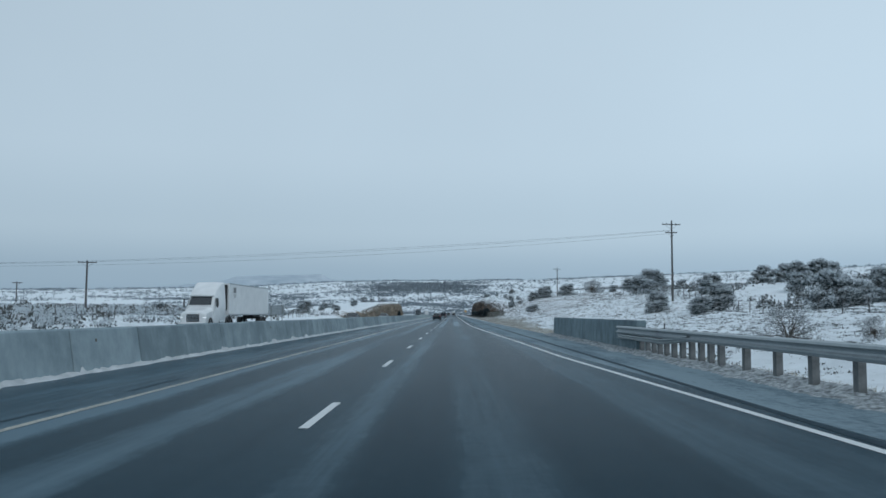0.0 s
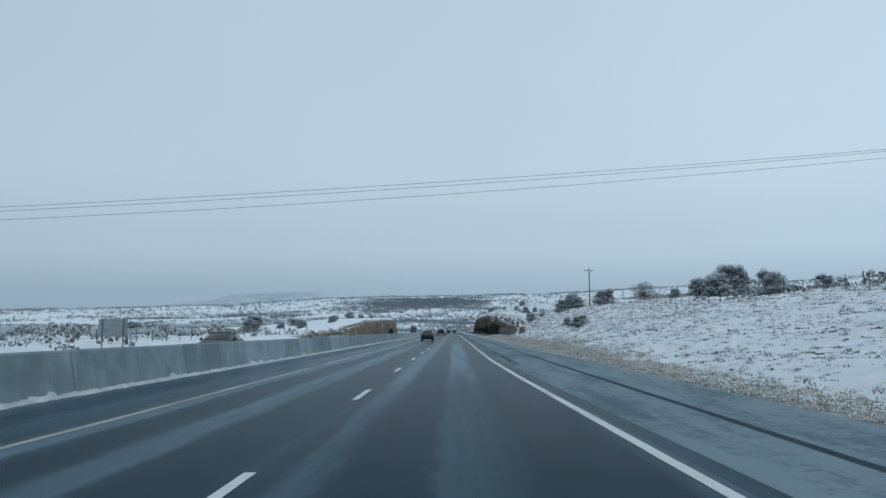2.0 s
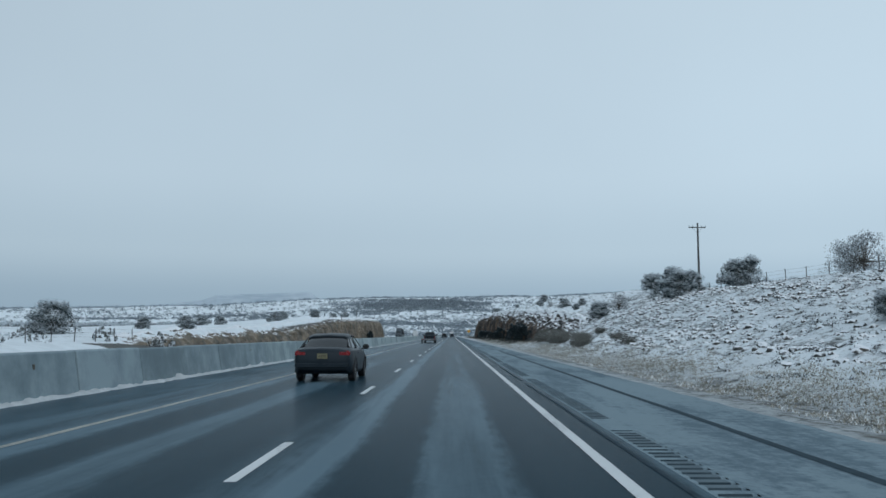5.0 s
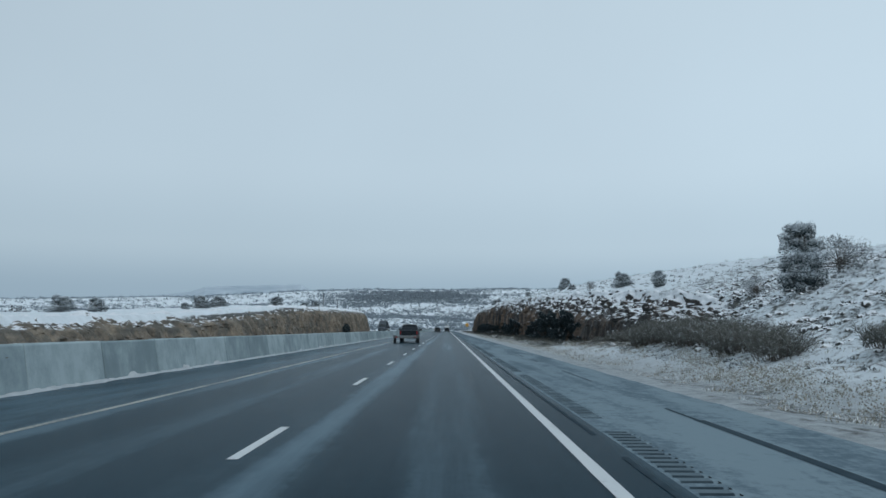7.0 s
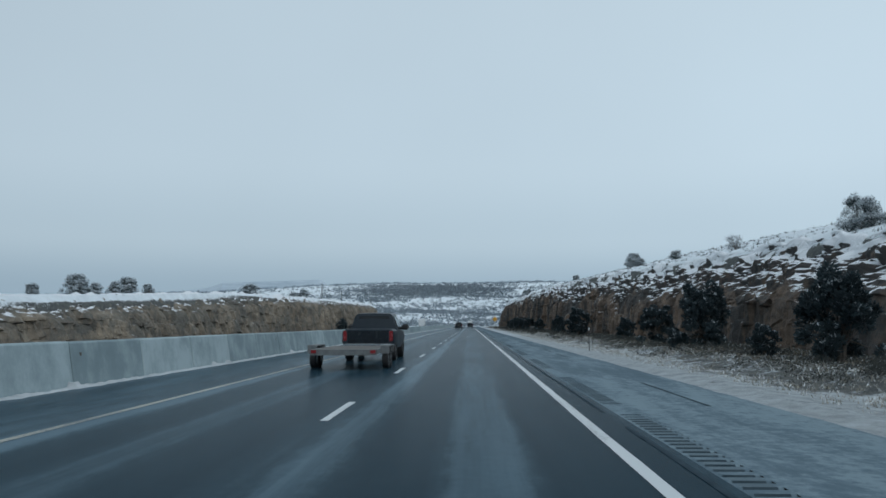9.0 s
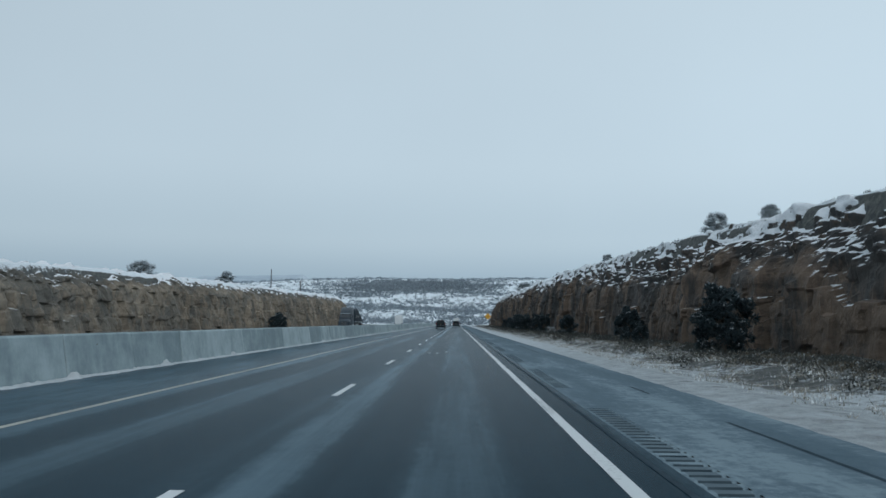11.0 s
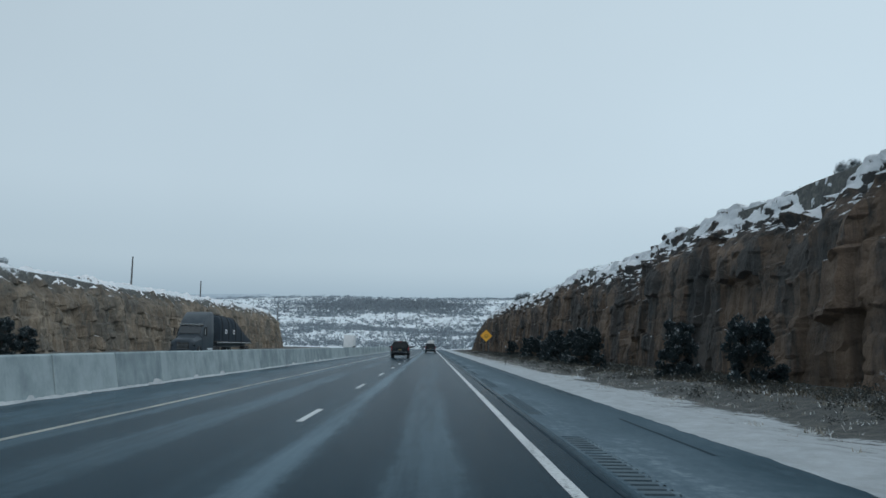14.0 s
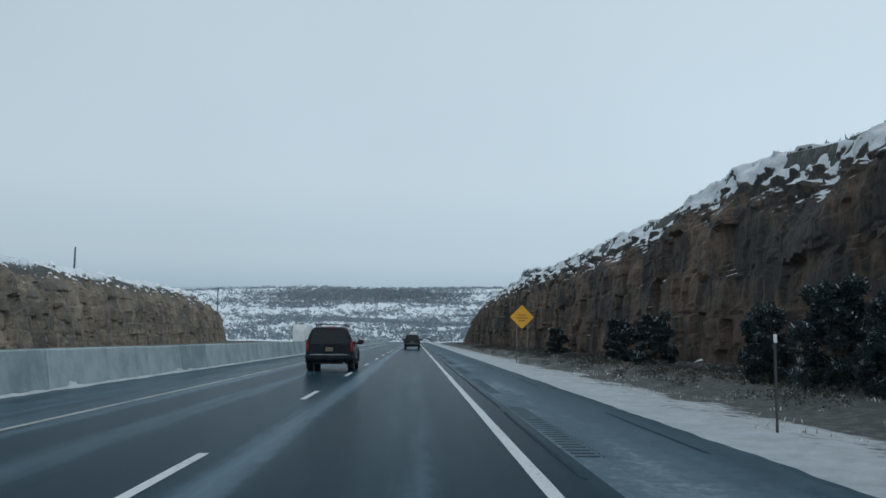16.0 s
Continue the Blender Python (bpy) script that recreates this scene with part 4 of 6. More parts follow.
tufts("dry_grass", scatter(9000, 7, 10.2, 17.0, 285, 700, lambda x, y: ease(12.0, 14.0, x) * (0.2 + 0.9 * max(noise.noise((x / 2, y / 5, 3)), 0))), 9, 0.12, 0.02, BRUSH,
      "dry grass and brush at the foot of the cutting", 8, 1.4)
tufts("dry_grass", scatter(5200, 25, 8.9, 13.4, 262, 640, lambda x, y: (1 - 0.85 * ease(415, 450, y)) * 0.12 + (1 - 0.7 * ease(415, 450, y)) * 0.9 * ease(9.2, 12.5, x) * max(noise.noise((x / 1.2, y / 2.2, 5)) + 0.25, 0)), 9, 0.11, 0.012, STRAW,
      "straw-coloured stems through the snow below the cutting", 26, 1.6)


def stones(name, spots, mat, label, seed):
    """Angular broken stones half sunk in the ground."""
    rng = random.Random(seed)
    shapes = []
    for _ in range(9):
        bm = bmesh.new()
        bmesh.ops.create_icosphere(bm, subdivisions=1, radius=1.0)
        off = Vector((rng.uniform(0, 50), 0, 0))
        for v in bm.verts:
            c = v.co.copy()
            v.co *= 1 + 0.45 * noise.noise(c * 0.9 + off) + 0.16 * noise.noise(c * 2.6 + off)
            for a in (Vector((0.5, 0.2, 0.84)), Vector((-0.8, 0.3, 0.5)), Vector((-0.5, -0.8, 0.3))):
                over = v.co.dot(a) - 0.62
                if over > 0:
                    v.co -= a * over * 0.9
        shapes.append(([v.co.copy() for v in bm.verts], [[v.index for v in f.verts] for f in bm.faces]))
        bm.free()
    verts, faces = [], []
    for x, y, s in spots:
        vs, fs = rng.choice(shapes)
        m = Matrix.Translation((x, y, on_ground(x, y) + 0.05 * s)) @ Matrix.Rotation(rng.uniform(0, 6.28), 4, "Z") @ Matrix.Rotation(rng.uniform(-0.3, 0.3), 4, "X") @ Matrix.Diagonal((s * rng.uniform(0.7, 1.3), s * rng.uniform(0.8, 1.5), s * rng.uniform(0.45, 0.8), 1))
        b = len(verts)
        verts += [m @ v for v in vs]
        faces += [[b + i for i in f] for f in fs]
    return tagged(sheet(name, verts, faces, mat, smooth=False), label, "rocks", kind="stuff")


def snowy_stone():
    m, t, p = material("snow_capped_stone")
    v = where(t)
    nz = axis_of(t, t.nodes.new("ShaderNodeNewGeometry").outputs["Normal"], "Z")
    col = ramp(t, grain(t, v, 2.5, 6.0, 0.7), [(0.3, (.030, .034, .036)), (0.5, (.070, .070, .066)), (0.7, (.130, .118, .100))])
    k = calc(t, "ADD", nz, calc(t, "MULTIPLY", calc(t, "SUBTRACT", grain(t, v, 3.2, 5.0, 0.65), 0.5), 0.9))
    put(t, p, "Base Color", blend(t, remap(t, k, 0.28, 0.42, 0.0, 1.0), col, (.78, .81, .84)))
    put(t, p, "Roughness", 0.88)
    relief(t, p, grain(t, v, 9.0, 5.0, 0.65), 0.5, 0.04)
    return m


STONE = snowy_stone()
ledges = lambda x, y: max(noise.noise((x / 6, y / 16, 3)) + 0.25, 0.05) * (0.10 + 0.9 * ease(120, 250, y)) * (1 - 0.7 * ease(22, 40, x)) * ease(13.0, 16.0, x) * (0.35 + 1.3 * max(noise.noise((x / 2.0, y / 2.6, 11)), 0))
stones("slope_stones", [(x, y, s * s * 0.115) for x, y, s in scatter(8500, 41, 12.0, 42, 105, 290, ledges)], STONE, "dark broken stones capped with snow on the slope", 42)
STRAW_BUSH = frosted("pale_straw_brush", (.34, .32, .265), (.68, .72, .73), 0.42)
straw_band = lambda x, y: ease(9.6, 10.8, x) * (1 - ease(12.0 + 1.5 * noise.noise((0, y / 9, 4)), 14.5, x)) * max(noise.noise((x / 2.5, y / 7, 6)) + 0.35, 0) * (0.5 + 0.5 * ease(95, 130, y))


def spray(verts, faces, laid, rng, x, y, z, s, blades, fine=1.0):
    """A low rounded bush: short leaf sprays set all over a lumpy dome."""
    lean, wide = rng.uniform(0, math.tau), rng.uniform(0.85, 1.35)
    for _ in range(blades):
        a, u = rng.uniform(0, math.tau), rng.random() ** 0.8
        lump = 0.80 + 0.20 * math.sin(3 * a + lean) + rng.uniform(-0.12, 0.12)
        q, h = s * wide * math.sqrt(1 - u * u) * lump, s * u * 0.95 * lump
        cx, cy, cz = x + math.cos(a) * q, y + math.sin(a) * q, z + h
        b, w = a + 1.57 + rng.uniform(-0.9, 0.9), s * rng.uniform(0.22, 0.44) * fine
        dx, dy = math.cos(b) * w * 0.5, math.sin(b) * w * 0.5
        ox, oy = math.cos(a) * w * 0.3 * (1 - u), math.sin(a) * w * 0.3 * (1 - u)
        k = len(verts)
        verts += [(cx - dx, cy - dy, cz - w * 0.3), (cx + dx, cy + dy, cz - w * 0.3), (cx + dx * 0.6 + ox, cy + dy * 0.6 + oy, cz + w * 0.38), (cx - dx * 0.6 + ox, cy - dy * 0.6 + oy, cz + w * 0.34)]
        faces.append((k, k + 1, k + 2, k + 3))
        laid += [u] * 4


def clumps(name, spots, size, blades, fine, mat, label, seed):
    """Bushy clumps standing on the roadside ground."""
    rng = random.Random(seed)
    verts, faces, laid = [], [], []
    for x, y, s in spots:
        spray(verts, faces, laid, rng, x, y, on_ground(x, y) - 0.03, s * size, blades, fine)
    ob = sheet(name, verts, faces, mat, smooth=False)
    ob.data.attributes.new("laid", "FLOAT", "POINT").data.foreach_set("value", laid)
    return tagged(ob, label, "scrub", kind="stuff")


clumps("dry_brush", scatter(1300, 45, 9.6, 14.5, 66, 262, straw_band), 0.30, 60, 0.34, STRAW_BUSH, "pale straw-coloured brush along the verge", 46)
DARK_BRUSH = frosted("dark_winter_brush", (.062, .068, .062), (.46, .50, .52), 0.13, 0.25)
clumps("dry_brush", scatter(2300, 49, 10.3, 16.0, 296, 620, lambda x, y: ease(10.6, 13.4, x) * max(noise.noise((x / 2.2, y / 5, 6)) + 0.3, 0)), 0.30, 60, 0.4, DARK_BRUSH, "dark low brush flecked with snow below the cutting", 50)
clumps("dry_brush", scatter(900, 47, 13.0, 44, 60, 300, lambda x, y: 0.25 + 0.75 * max(noise.noise((x / 5, y / 8, 2)), 0)), 0.24, 50, 0.5, SCRUB, "small frosted bushes on the snowy slope", 48)


def scrubland(name, n, seed, r0, r1, az0, az1, size, blades, keep, mat, label, fine=1.0):
    rng = random.Random(seed)
    verts, faces, laid, made = [], [], [], 0
    while made < n:
        r, az = math.sqrt(rng.uniform(r0 * r0, r1 * r1)), radians(rng.uniform(az0, az1))
        x, y = r * math.sin(az), r * math.cos(az)
        if -26 < x < 10 and y < 775 or (-70 < x < 66 and 255 < y < 780) or -28.4 < x < 40 and y < 300 or rng.random() > keep(x, y, r):
            continue
        spray(verts, faces, laid, rng, x, y, land(x, y), rng.uniform(*size), blades, fine)
        made += 1
    ob = sheet(name, verts, faces, mat, smooth=False)
    ob.data.attributes.new("laid", "FLOAT", "POINT").data.foreach_set("value", laid)
    return tagged(ob, label, "scrub", kind="stuff")


belt = lambda x, y, r: 0.16 + 1.3 * max(noise.noise((x / 55, y / 38, 4)) + 0.15, 0)
# distance haze is painted into this scrub as a blue-grey tint
SCRUB_FAR = frosted("haze_tinted_far_scrub", (.19, .235, .272), (.44, .51, .56), 0.28)
SAGE = frosted("frosted_sage_scrub", (.095, .115, .122), (.47, .53, .57), 0.47, 0.7)
field = lambda x, y: ease(-28.2, -29, x) * (1 - 0.9 * ease(95, 125, y) * ease(-66, -54, x)) if x < 0 else 0.0
thick = lambda x, y: max(0.45 + 1.3 * noise.noise((x / 24, y / 20, 2)), 0.03)
scrubland("scrub", 6400, 16, 30, 200, -75, -6, (0.55, 1.2), 64, lambda x, y, r: field(x, y) * thick(x, y), SAGE, "dense frosted sagebrush beyond the opposite carriageway", 0.55)
scrubland("scrub", 9500, 17, 190, 460, -66, -8, (0.6, 1.4), 30, lambda x, y, r: field(x, y) * thick(x, y), SAGE, "dense frosted sagebrush over the snowy plain", 0.9)
scrubland("scrub", 3800, 11, 60, 520, -62, 62, (0.6, 1.7), 34, belt, SCRUB, "frosted junipers and sage dotting the snowy plain")
dots = lambda x, y, r: 0.10 + 1.5 * max(noise.noise((x / 60, y / 18, 6)) + 0.12, 0)
scrubland("scrub", 3000, 18, 150, 560, 10, 50, (0.7, 1.7), 26, lambda x, y, r: ease(58, 90, x) * (0.3 + 0.9 * max(noise.noise((x / 22, y / 16, 9)) + 0.2, 0)), SCRUB, "frosted scrub crowding the upper field")
rows = lambda x, y, r: 0.05 + 1.8 * max(noise.noise((x / 60, r / 22, 6)) + 0.02, 0)
scrubland("far_scrub", 9000, 12, 500, 1080, -36, 36, (1.0, 2.2), 10, lambda x, y, r: 0.10 + 1.4 * max(noise.noise((x / 130, y / 45, 6)) + 0.05, 0), SCRUB_FAR, "distant frosted scrub in dark belts, tinted with painted haze")
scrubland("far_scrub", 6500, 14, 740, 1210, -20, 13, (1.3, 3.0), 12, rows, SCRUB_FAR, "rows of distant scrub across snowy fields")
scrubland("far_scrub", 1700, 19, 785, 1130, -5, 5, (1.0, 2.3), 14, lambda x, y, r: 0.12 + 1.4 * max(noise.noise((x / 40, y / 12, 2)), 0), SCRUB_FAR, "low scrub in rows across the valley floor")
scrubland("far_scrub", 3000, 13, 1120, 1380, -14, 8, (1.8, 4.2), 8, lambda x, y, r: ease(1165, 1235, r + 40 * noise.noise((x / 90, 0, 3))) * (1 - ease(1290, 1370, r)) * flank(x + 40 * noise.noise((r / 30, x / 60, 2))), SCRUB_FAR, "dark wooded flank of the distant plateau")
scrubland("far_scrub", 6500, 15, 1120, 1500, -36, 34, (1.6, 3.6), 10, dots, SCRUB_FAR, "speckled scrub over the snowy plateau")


# ---- roadside: guardrail, parapet, posts, signs, poles, fences ----
def guardrail():
    rail = tagged(new("guardrail"), "galvanised W-beam guardrail on closely set posts", "guardrail")
    wave = [(0.0, 0.16), (0.06, 0.13), (0.075, 0.085), (0.0, 0.04), (-0.01, 0.0), (0.0, -0.04), (0.075, -0.085), (0.06, -0.13), (0.0, -0.16)]
    for a, b in ((-14.0, -6.4), (-6.4, 1.2), (1.2, 8.8), (8.8, 16.4), (16.4, 24.0), (24.0, 30.5), (30.3, 37.4)):
        bm = bmesh.new()
        for off in (0.0, 0.004):
            rows = [[bm.verts.new((8.78 - w - off, y, 0.80 + z)) for w, z in wave] for y in (a, (a + b) / 2, b)]
            for p, q in zip(rows, rows[1:]):
                for i in range(len(wave) - 1):
                    bm.faces.new((p[i], q[i], q[i + 1], p[i + 1]))
        part("beam", bm, STEEL, rail)
    bm = bmesh.new()
    rows = [[bm.verts.new((8.77 - w * 0.8, y, 0.53 + z * 0.55 + k)) for w, z in wave] for y, k in ((26.6, 0.20), (28.6, 0.06), (30.0, 0.0), (37.3, 0.0))]
    for p, q in zip(rows, rows[1:]):
        for i in range(len(wave) - 1):
            bm.faces.new((p[i], q[i], q[i + 1], p[i + 1]))
    part("lower_beam", bm, STEEL, rail)
    posts = [22.44 - 1.925 * i for i in range(18, -1, -1)] + [24.36 + 0.96 * i for i in range(11)]
    bm = bmesh.new()
    box(bm, 0, 0, 0, 0.16, 0.20, 1.35)
    rounded(bm, 0.012, 1)
    first = part("post", bm, RUST_STEEL, rail)
    first.location = (9.02, posts[0], 0.27)
    for y in posts[1:]:
        o = new("post", first.data)
        o.parent = rail
        o.location = (9.02 + 0.02 * math.sin(y), y, 0.27 + 0.01 * math.sin(y * 3))
    bm = bmesh.new()
    box(bm, 0, 0, 0, 0.10, 0.15, 0.34)
    rounded(bm, 0.008, 1)
    block = part("spacer_block", bm, POLE_WOOD, rail)
    block.location = (8.86, posts[0], 0.80)
    for y in posts[1:]:
        o = new("spacer_block", block.data)
        o.parent = rail
        o.location = (8.86, y, 0.80)
    return rail


guardrail()


def parapet():
    wall = tagged(new("bridge_parapet"), "dark weathered concrete bridge parapet in cast panels", "parapet", kind="structure")
    y = 34.5
    for n, length in enumerate((4.4, 4.4, 4.4, 4.4, 4.4, 4.4)):
        bm = bmesh.new()
        lean = 0.05
        v = box(bm, 0, length / 2, 0.32, 0.36, length - 0.02, 1.76)
        for q in v:
            if q.co.z > 0.5 and q.co.x < 0:
                q.co.x += lean
        rounded(bm, 0.025, 2)
        p = part("panel", bm, PARAPET, wall)
        p.location = (9.02, y, 0)
        y += length
    bm = bmesh.new()
    box(bm, 9.05, 34.3, 0.42, 0.38, 0.36, 1.56)
    rounded(bm, 0.03, 2)
    part("end_pier", bm, PARAPET, wall)


parapet()
DRY = spaced((-14, 62, 0.14))
gv = []
for y in DRY:
    w = 0.62 + 0.5 * (1 - ease(30, 40, y)) + 0.35 * noise.noise((1, y / 1.3, 0)) + 0.2 * noise.noise((2, y / 0.5, 0))
    for k in (0, 0.15, 0.3, 0.45, 0.6, 0.75, 0.9, 1.0):
        gv.append((8.82 + 0.5 * (1 - ease(33, 35, y)) - w * k, y, max(0.10 * (1 - k) + 0.06 * noise.noise((k * 5, y / 0.45, 7)) + 0.08 * noise.noise((k * 9, y / 0.2, 3)), 0.004) if k < 1 else -0.01))
tagged(sheet("snow_ridge", gv, lattice(8, len(DRY)), SLUSH), "dirty ploughed snow against the parapet", "snow", kind="stuff")

REFLECT = plain("white_reflector", (.75, .78, .78), 0.3)
SIGN_YELLOW = plain("amber_sign_sheeting", (.80, .40, .03), 0.45)
SIGN_INK = plain("dark_sign_ink", (.16, .10, .02), 0.5)
SIGN_BACK = speckled("bare_aluminium_sign_back", (.20, .24, .26), (.34, .38, .40), 3.0, 0.45, metal=0.3)
PLASTIC = plain("dark_marker_post", (.05, .055, .06), 0.6)


def delineator(x, y, h):
    d = tagged(new("delineator"), "slim roadside marker post with a white reflector", "marker post", "roadside marker posts")
    bm = bmesh.new()
    box(bm, 0, 0, h / 2 - 0.15, 0.045, 0.03, h + 0.3)
    rounded(bm, 0.008, 1)
    part("post", bm, PLASTIC, d)
    bm = bmesh.new()
    box(bm, 0, -0.026, h - 0.11, 0.06, 0.012, 0.14)
    rounded(bm, 0.004, 1)
    part("reflector", bm, REFLECT, d, "white reflector plate")
    d.location = (x, y, on_ground(x, y) if x > 8.6 else 0)


for x, y, h in ((9.75, 33.4, 1.55), (8.75, 165.2, 1.25), (8.6, 494.2, 1.6), (9.0, 329, 1.35)):
    delineator(x, y, h)


def warning_sign():
    s = tagged(new("warning_sign"), "amber diamond warning sign on two short steel posts", "road sign")
    bm = bmesh.new()
    box(bm, 0, 0, 3.05, 1.14, 0.012, 1.14, Matrix.Translation((0, 0, 3.05)) @ Matrix.Rotation(radians(45), 4, "Y") @ Matrix.Translation((0, 0, -3.05)))
    part("panel", bm, SIGN_YELLOW, s, "amber reflective panel")
    for z, w in ((3.18, 0.62), (2.98, 0.74), (2.80, 0.44)):
        bm = bmesh.new()
        box(bm, 0, -0.012, z, w, 0.006, 0.055)
        part("bar", bm, SIGN_INK, s, "dark unreadable line")
    for x in (-0.36, 0.36):
        bm = bmesh.new()
        box(bm, x, 0.05, 1.35, 0.06, 0.06, 3.6)
        part("post", bm, RUST_STEEL, s)
    bm = bmesh.new()
    box(bm, 0, 0.02, 2.75, 0.9, 0.03, 0.06)
    part("brace", bm, STEEL, s)
    s.location = (9.7, 536.5, on_ground(9.7, 536.5))


warning_sign()


def back_sign(x, y, w, h, z):
    s = tagged(new("road_sign"), "back of a large sign facing the other carriageway", "road sign")
    bm = bmesh.new()
    box(bm, 0, 0, z + h / 2, w, 0.02, h)
    rounded(bm, 0.004, 1)
    part("panel", bm, SIGN_BACK, s, "plain aluminium back")
    for k in (0.2, 0.5, 0.8):
        bm = bmesh.new()
        box(bm, 0, -0.03, z + h * k, w, 0.04, 0.06)
        part("stringer", bm, STEEL, s)
    for a in (-0.36, 0.36):
        bm = bmesh.new()
        box(bm, a * w, -0.09, (z + h) / 2 - 0.2, 0.09, 0.09, z + h + 0.4)
        part("post", bm, RUST_STEEL, s)
    s.location = (x, y, on_ground(x, y))


back_sign(-26.8, 139, 2.5, 1.5, 1.2)


def power_pole(x, y, top, turn, arms, label):
    p = tagged(new("utility_pole"), label, "utility pole", "utility poles")
    z = on_ground(x, y)
    h = top - z
    bm = bmesh.new()
    tube(bm, (0, 0, -0.5), (0, 0, h), 0.17, 0.11, 10)
    part("pole", bm, POLE_WOOD, p)
    for drop, w in arms:
        bm = bmesh.new()
        box(bm, 0, 0.14, h - drop, w, 0.10, 0.13)
        part("crossarm", bm, POLE_WOOD, p)
        for s in (-1, 1):
            bm = bmesh.new()
            tube(bm, (s * w * 0.32, 0.16, h - drop), (0, 0.13, h - drop - 0.75), 0.02, 0.02, 6)
            part("brace", bm, RUST_STEEL, p)
        for s in (-0.95, -0.5, 0.5, 0.95):
            bm = bmesh.new()
            tube(bm, (s * w / 2, 0.14, h - drop + 0.06), (s * w / 2, 0.14, h - drop + 0.20), 0.05, 0.035, 8)
            tube(bm, (s * w / 2, 0.14, h - drop + 0.16), (s * w / 2, 0.14, h - drop + 0.24), 0.06, 0.05, 8)
            part("insulator", bm, SIGN_BACK, p, "grey insulator")
    p.matrix_basis = Matrix.Translation((x, y, z)) @ Matrix.Rotation(radians(turn), 4, "Z")


power_pole(33.9, 125.5, 15.2, 12, [(0.55, 2.9), (1.75, 1.8)], "weathered wooden utility pole with two crossarms")
power_pole(-50, 120.5, 8.7, 8, [(0.25, 2.6)], "short wooden utility pole with one crossarm")
power_pole(35.7, 277, 16.6, 4, [(0.6, 2.4)], "weathered wooden utility pole on the hill crest")
power_pole(-96, 190, 8.2, 0, [(0.3, 2.4)], "distant wooden utility pole on the plain")
for x, y, top in ((-47.8, 564.4, 15.2), (-47.4, 605.2, 14.2), (-46, 690, 13.5)):
    power_pole(x, y, top, 0, [], "bare wooden pole above the cutting")


def cable(a, b, sag, label):
    bm = bmesh.new()
    a, b = Vector(a), Vector(b)
    n, rings = 40, []
    side = Vector((b.y - a.y, a.x - b.x, 0)).normalized()
    for i in range(n + 1):
        k = i / n
        c = a.lerp(b, k) - Vector((0, 0, sag * 4 * k * (1 - k)))
        rings.append([bm.verts.new(c + side * math.cos(q) * 0.016 + Vector((0, 0, math.sin(q) * 0.016))) for q in (0.8, 2.4, 4.0, 5.5)])
    for p, q in zip(rings, rings[1:]):
        for i in range(4):
            bm.faces.new((p[i], p[(i + 1) % 4], q[(i + 1) % 4], q[i]))
    c = part("power_cable", bm, WIRE)
    return tagged(c, label, "cable", "power cables")


for dy, high, low, sag in ((-0.5, 13.8, 8.6, 0.5), (0.0, 13.75, 8.5, 0.62), (0.6, 13.4, 8.1, 0.75)):
    cable((33.9, 125.6 + dy, high), (-50, 120.5 + dy, low), sag, "thin power cable strung over the road")
    cable((-50, 120.5 + dy, low), (-150, 114 + dy, 9.0), 0.9, "thin power cable over the plain")


def fence(xs, label):
    """Wire on thin posts along a line of (x, y) places."""
    f = tagged(new("wire_fence"), label, "fence")
    bm = bmesh.new()
    box(bm, 0, 0, 0.55, 0.07, 0.07, 1.5)
    rounded(bm, 0.01, 1)
    first = part("post", bm, POLE_WOOD, f)
    tops = []
    for n, (x, y) in enumerate(xs):
        z = on_ground(x, y)
        o = first if n == 0 else new("post", first.data)
        o.parent = f
        o.location = (x, y, z)
        o.rotation_euler = (0.05 * math.sin(n * 2.1), 0.06 * math.sin(n * 1.3), 0)
        tops.append(Vector((x, y, z)))
    for h in (0.45, 0.85, 1.2):
        bm = bmesh.new()
        for a, b in zip(tops, tops[1:]):
            tube(bm, a + Vector((0, 0, h)), b + Vector((0, 0, h)), 0.008, 0.008, 4)
        part("wire", bm, WIRE, f)


fence([(33.0 + 3.0 * ease(40, 130, 30 + 4.2 * i) + 1.2 * math.sin(i * 0.3), 30 + 4.2 * i) for i in range(58)], "old wire fence on wooden posts along the hill")
fence([(-31.5 - 1.0 * math.sin(i * 0.2), 60 + 4.5 * i) for i in range(44)], "old wire fence on wooden posts beside the plain")


# ---- vehicles ----
PAINT_BLACK = speckled("wet_black_car_paint", (.003, .006, .010), (.009, .014, .019), 2.0, 0.25, coat=0.35, big=0.7)
PAINT_GREY = speckled("dirty_grey_car_paint", (.06, .068, .075), (.13, .142, .15), 2.5, 0.35, coat=0.4, big=0.7)
PAINT_DARK = speckled("dirty_dark_car_paint", (.009, .016, .023), (.021, .031, .041), 2.5, 0.4, coat=0.1, big=0.7)
PAINT_WHITE = speckled("white_truck_paint", (.58, .61, .62), (.78, .80, .81), 1.5, 0.4, coat=0.3, big=0.4)
PAINT_NAVY = speckled("dark_slate_truck_paint", (.030, .042, .054), (.062, .078, .092), 2.0, 0.4, coat=0.1, big=0.5)
GLASS = plain("dark_tinted_glass", (.010, .013, .016), 0.08)
GLASS.node_tree.nodes["Principled BSDF"].inputs["Specular IOR Level"].default_value = 0.35
SCREEN = plain("sky_lit_windscreen", (.022, .028, .033), 0.06)
SCREEN.node_tree.nodes["Principled BSDF"].inputs["Coat Weight"].default_value = 0.6
TARP = speckled("dark_blue_tarpaulin", (.014, .022, .032), (.028, .042, .056), 3.0, 0.75, bump=0.02, big=0.8)
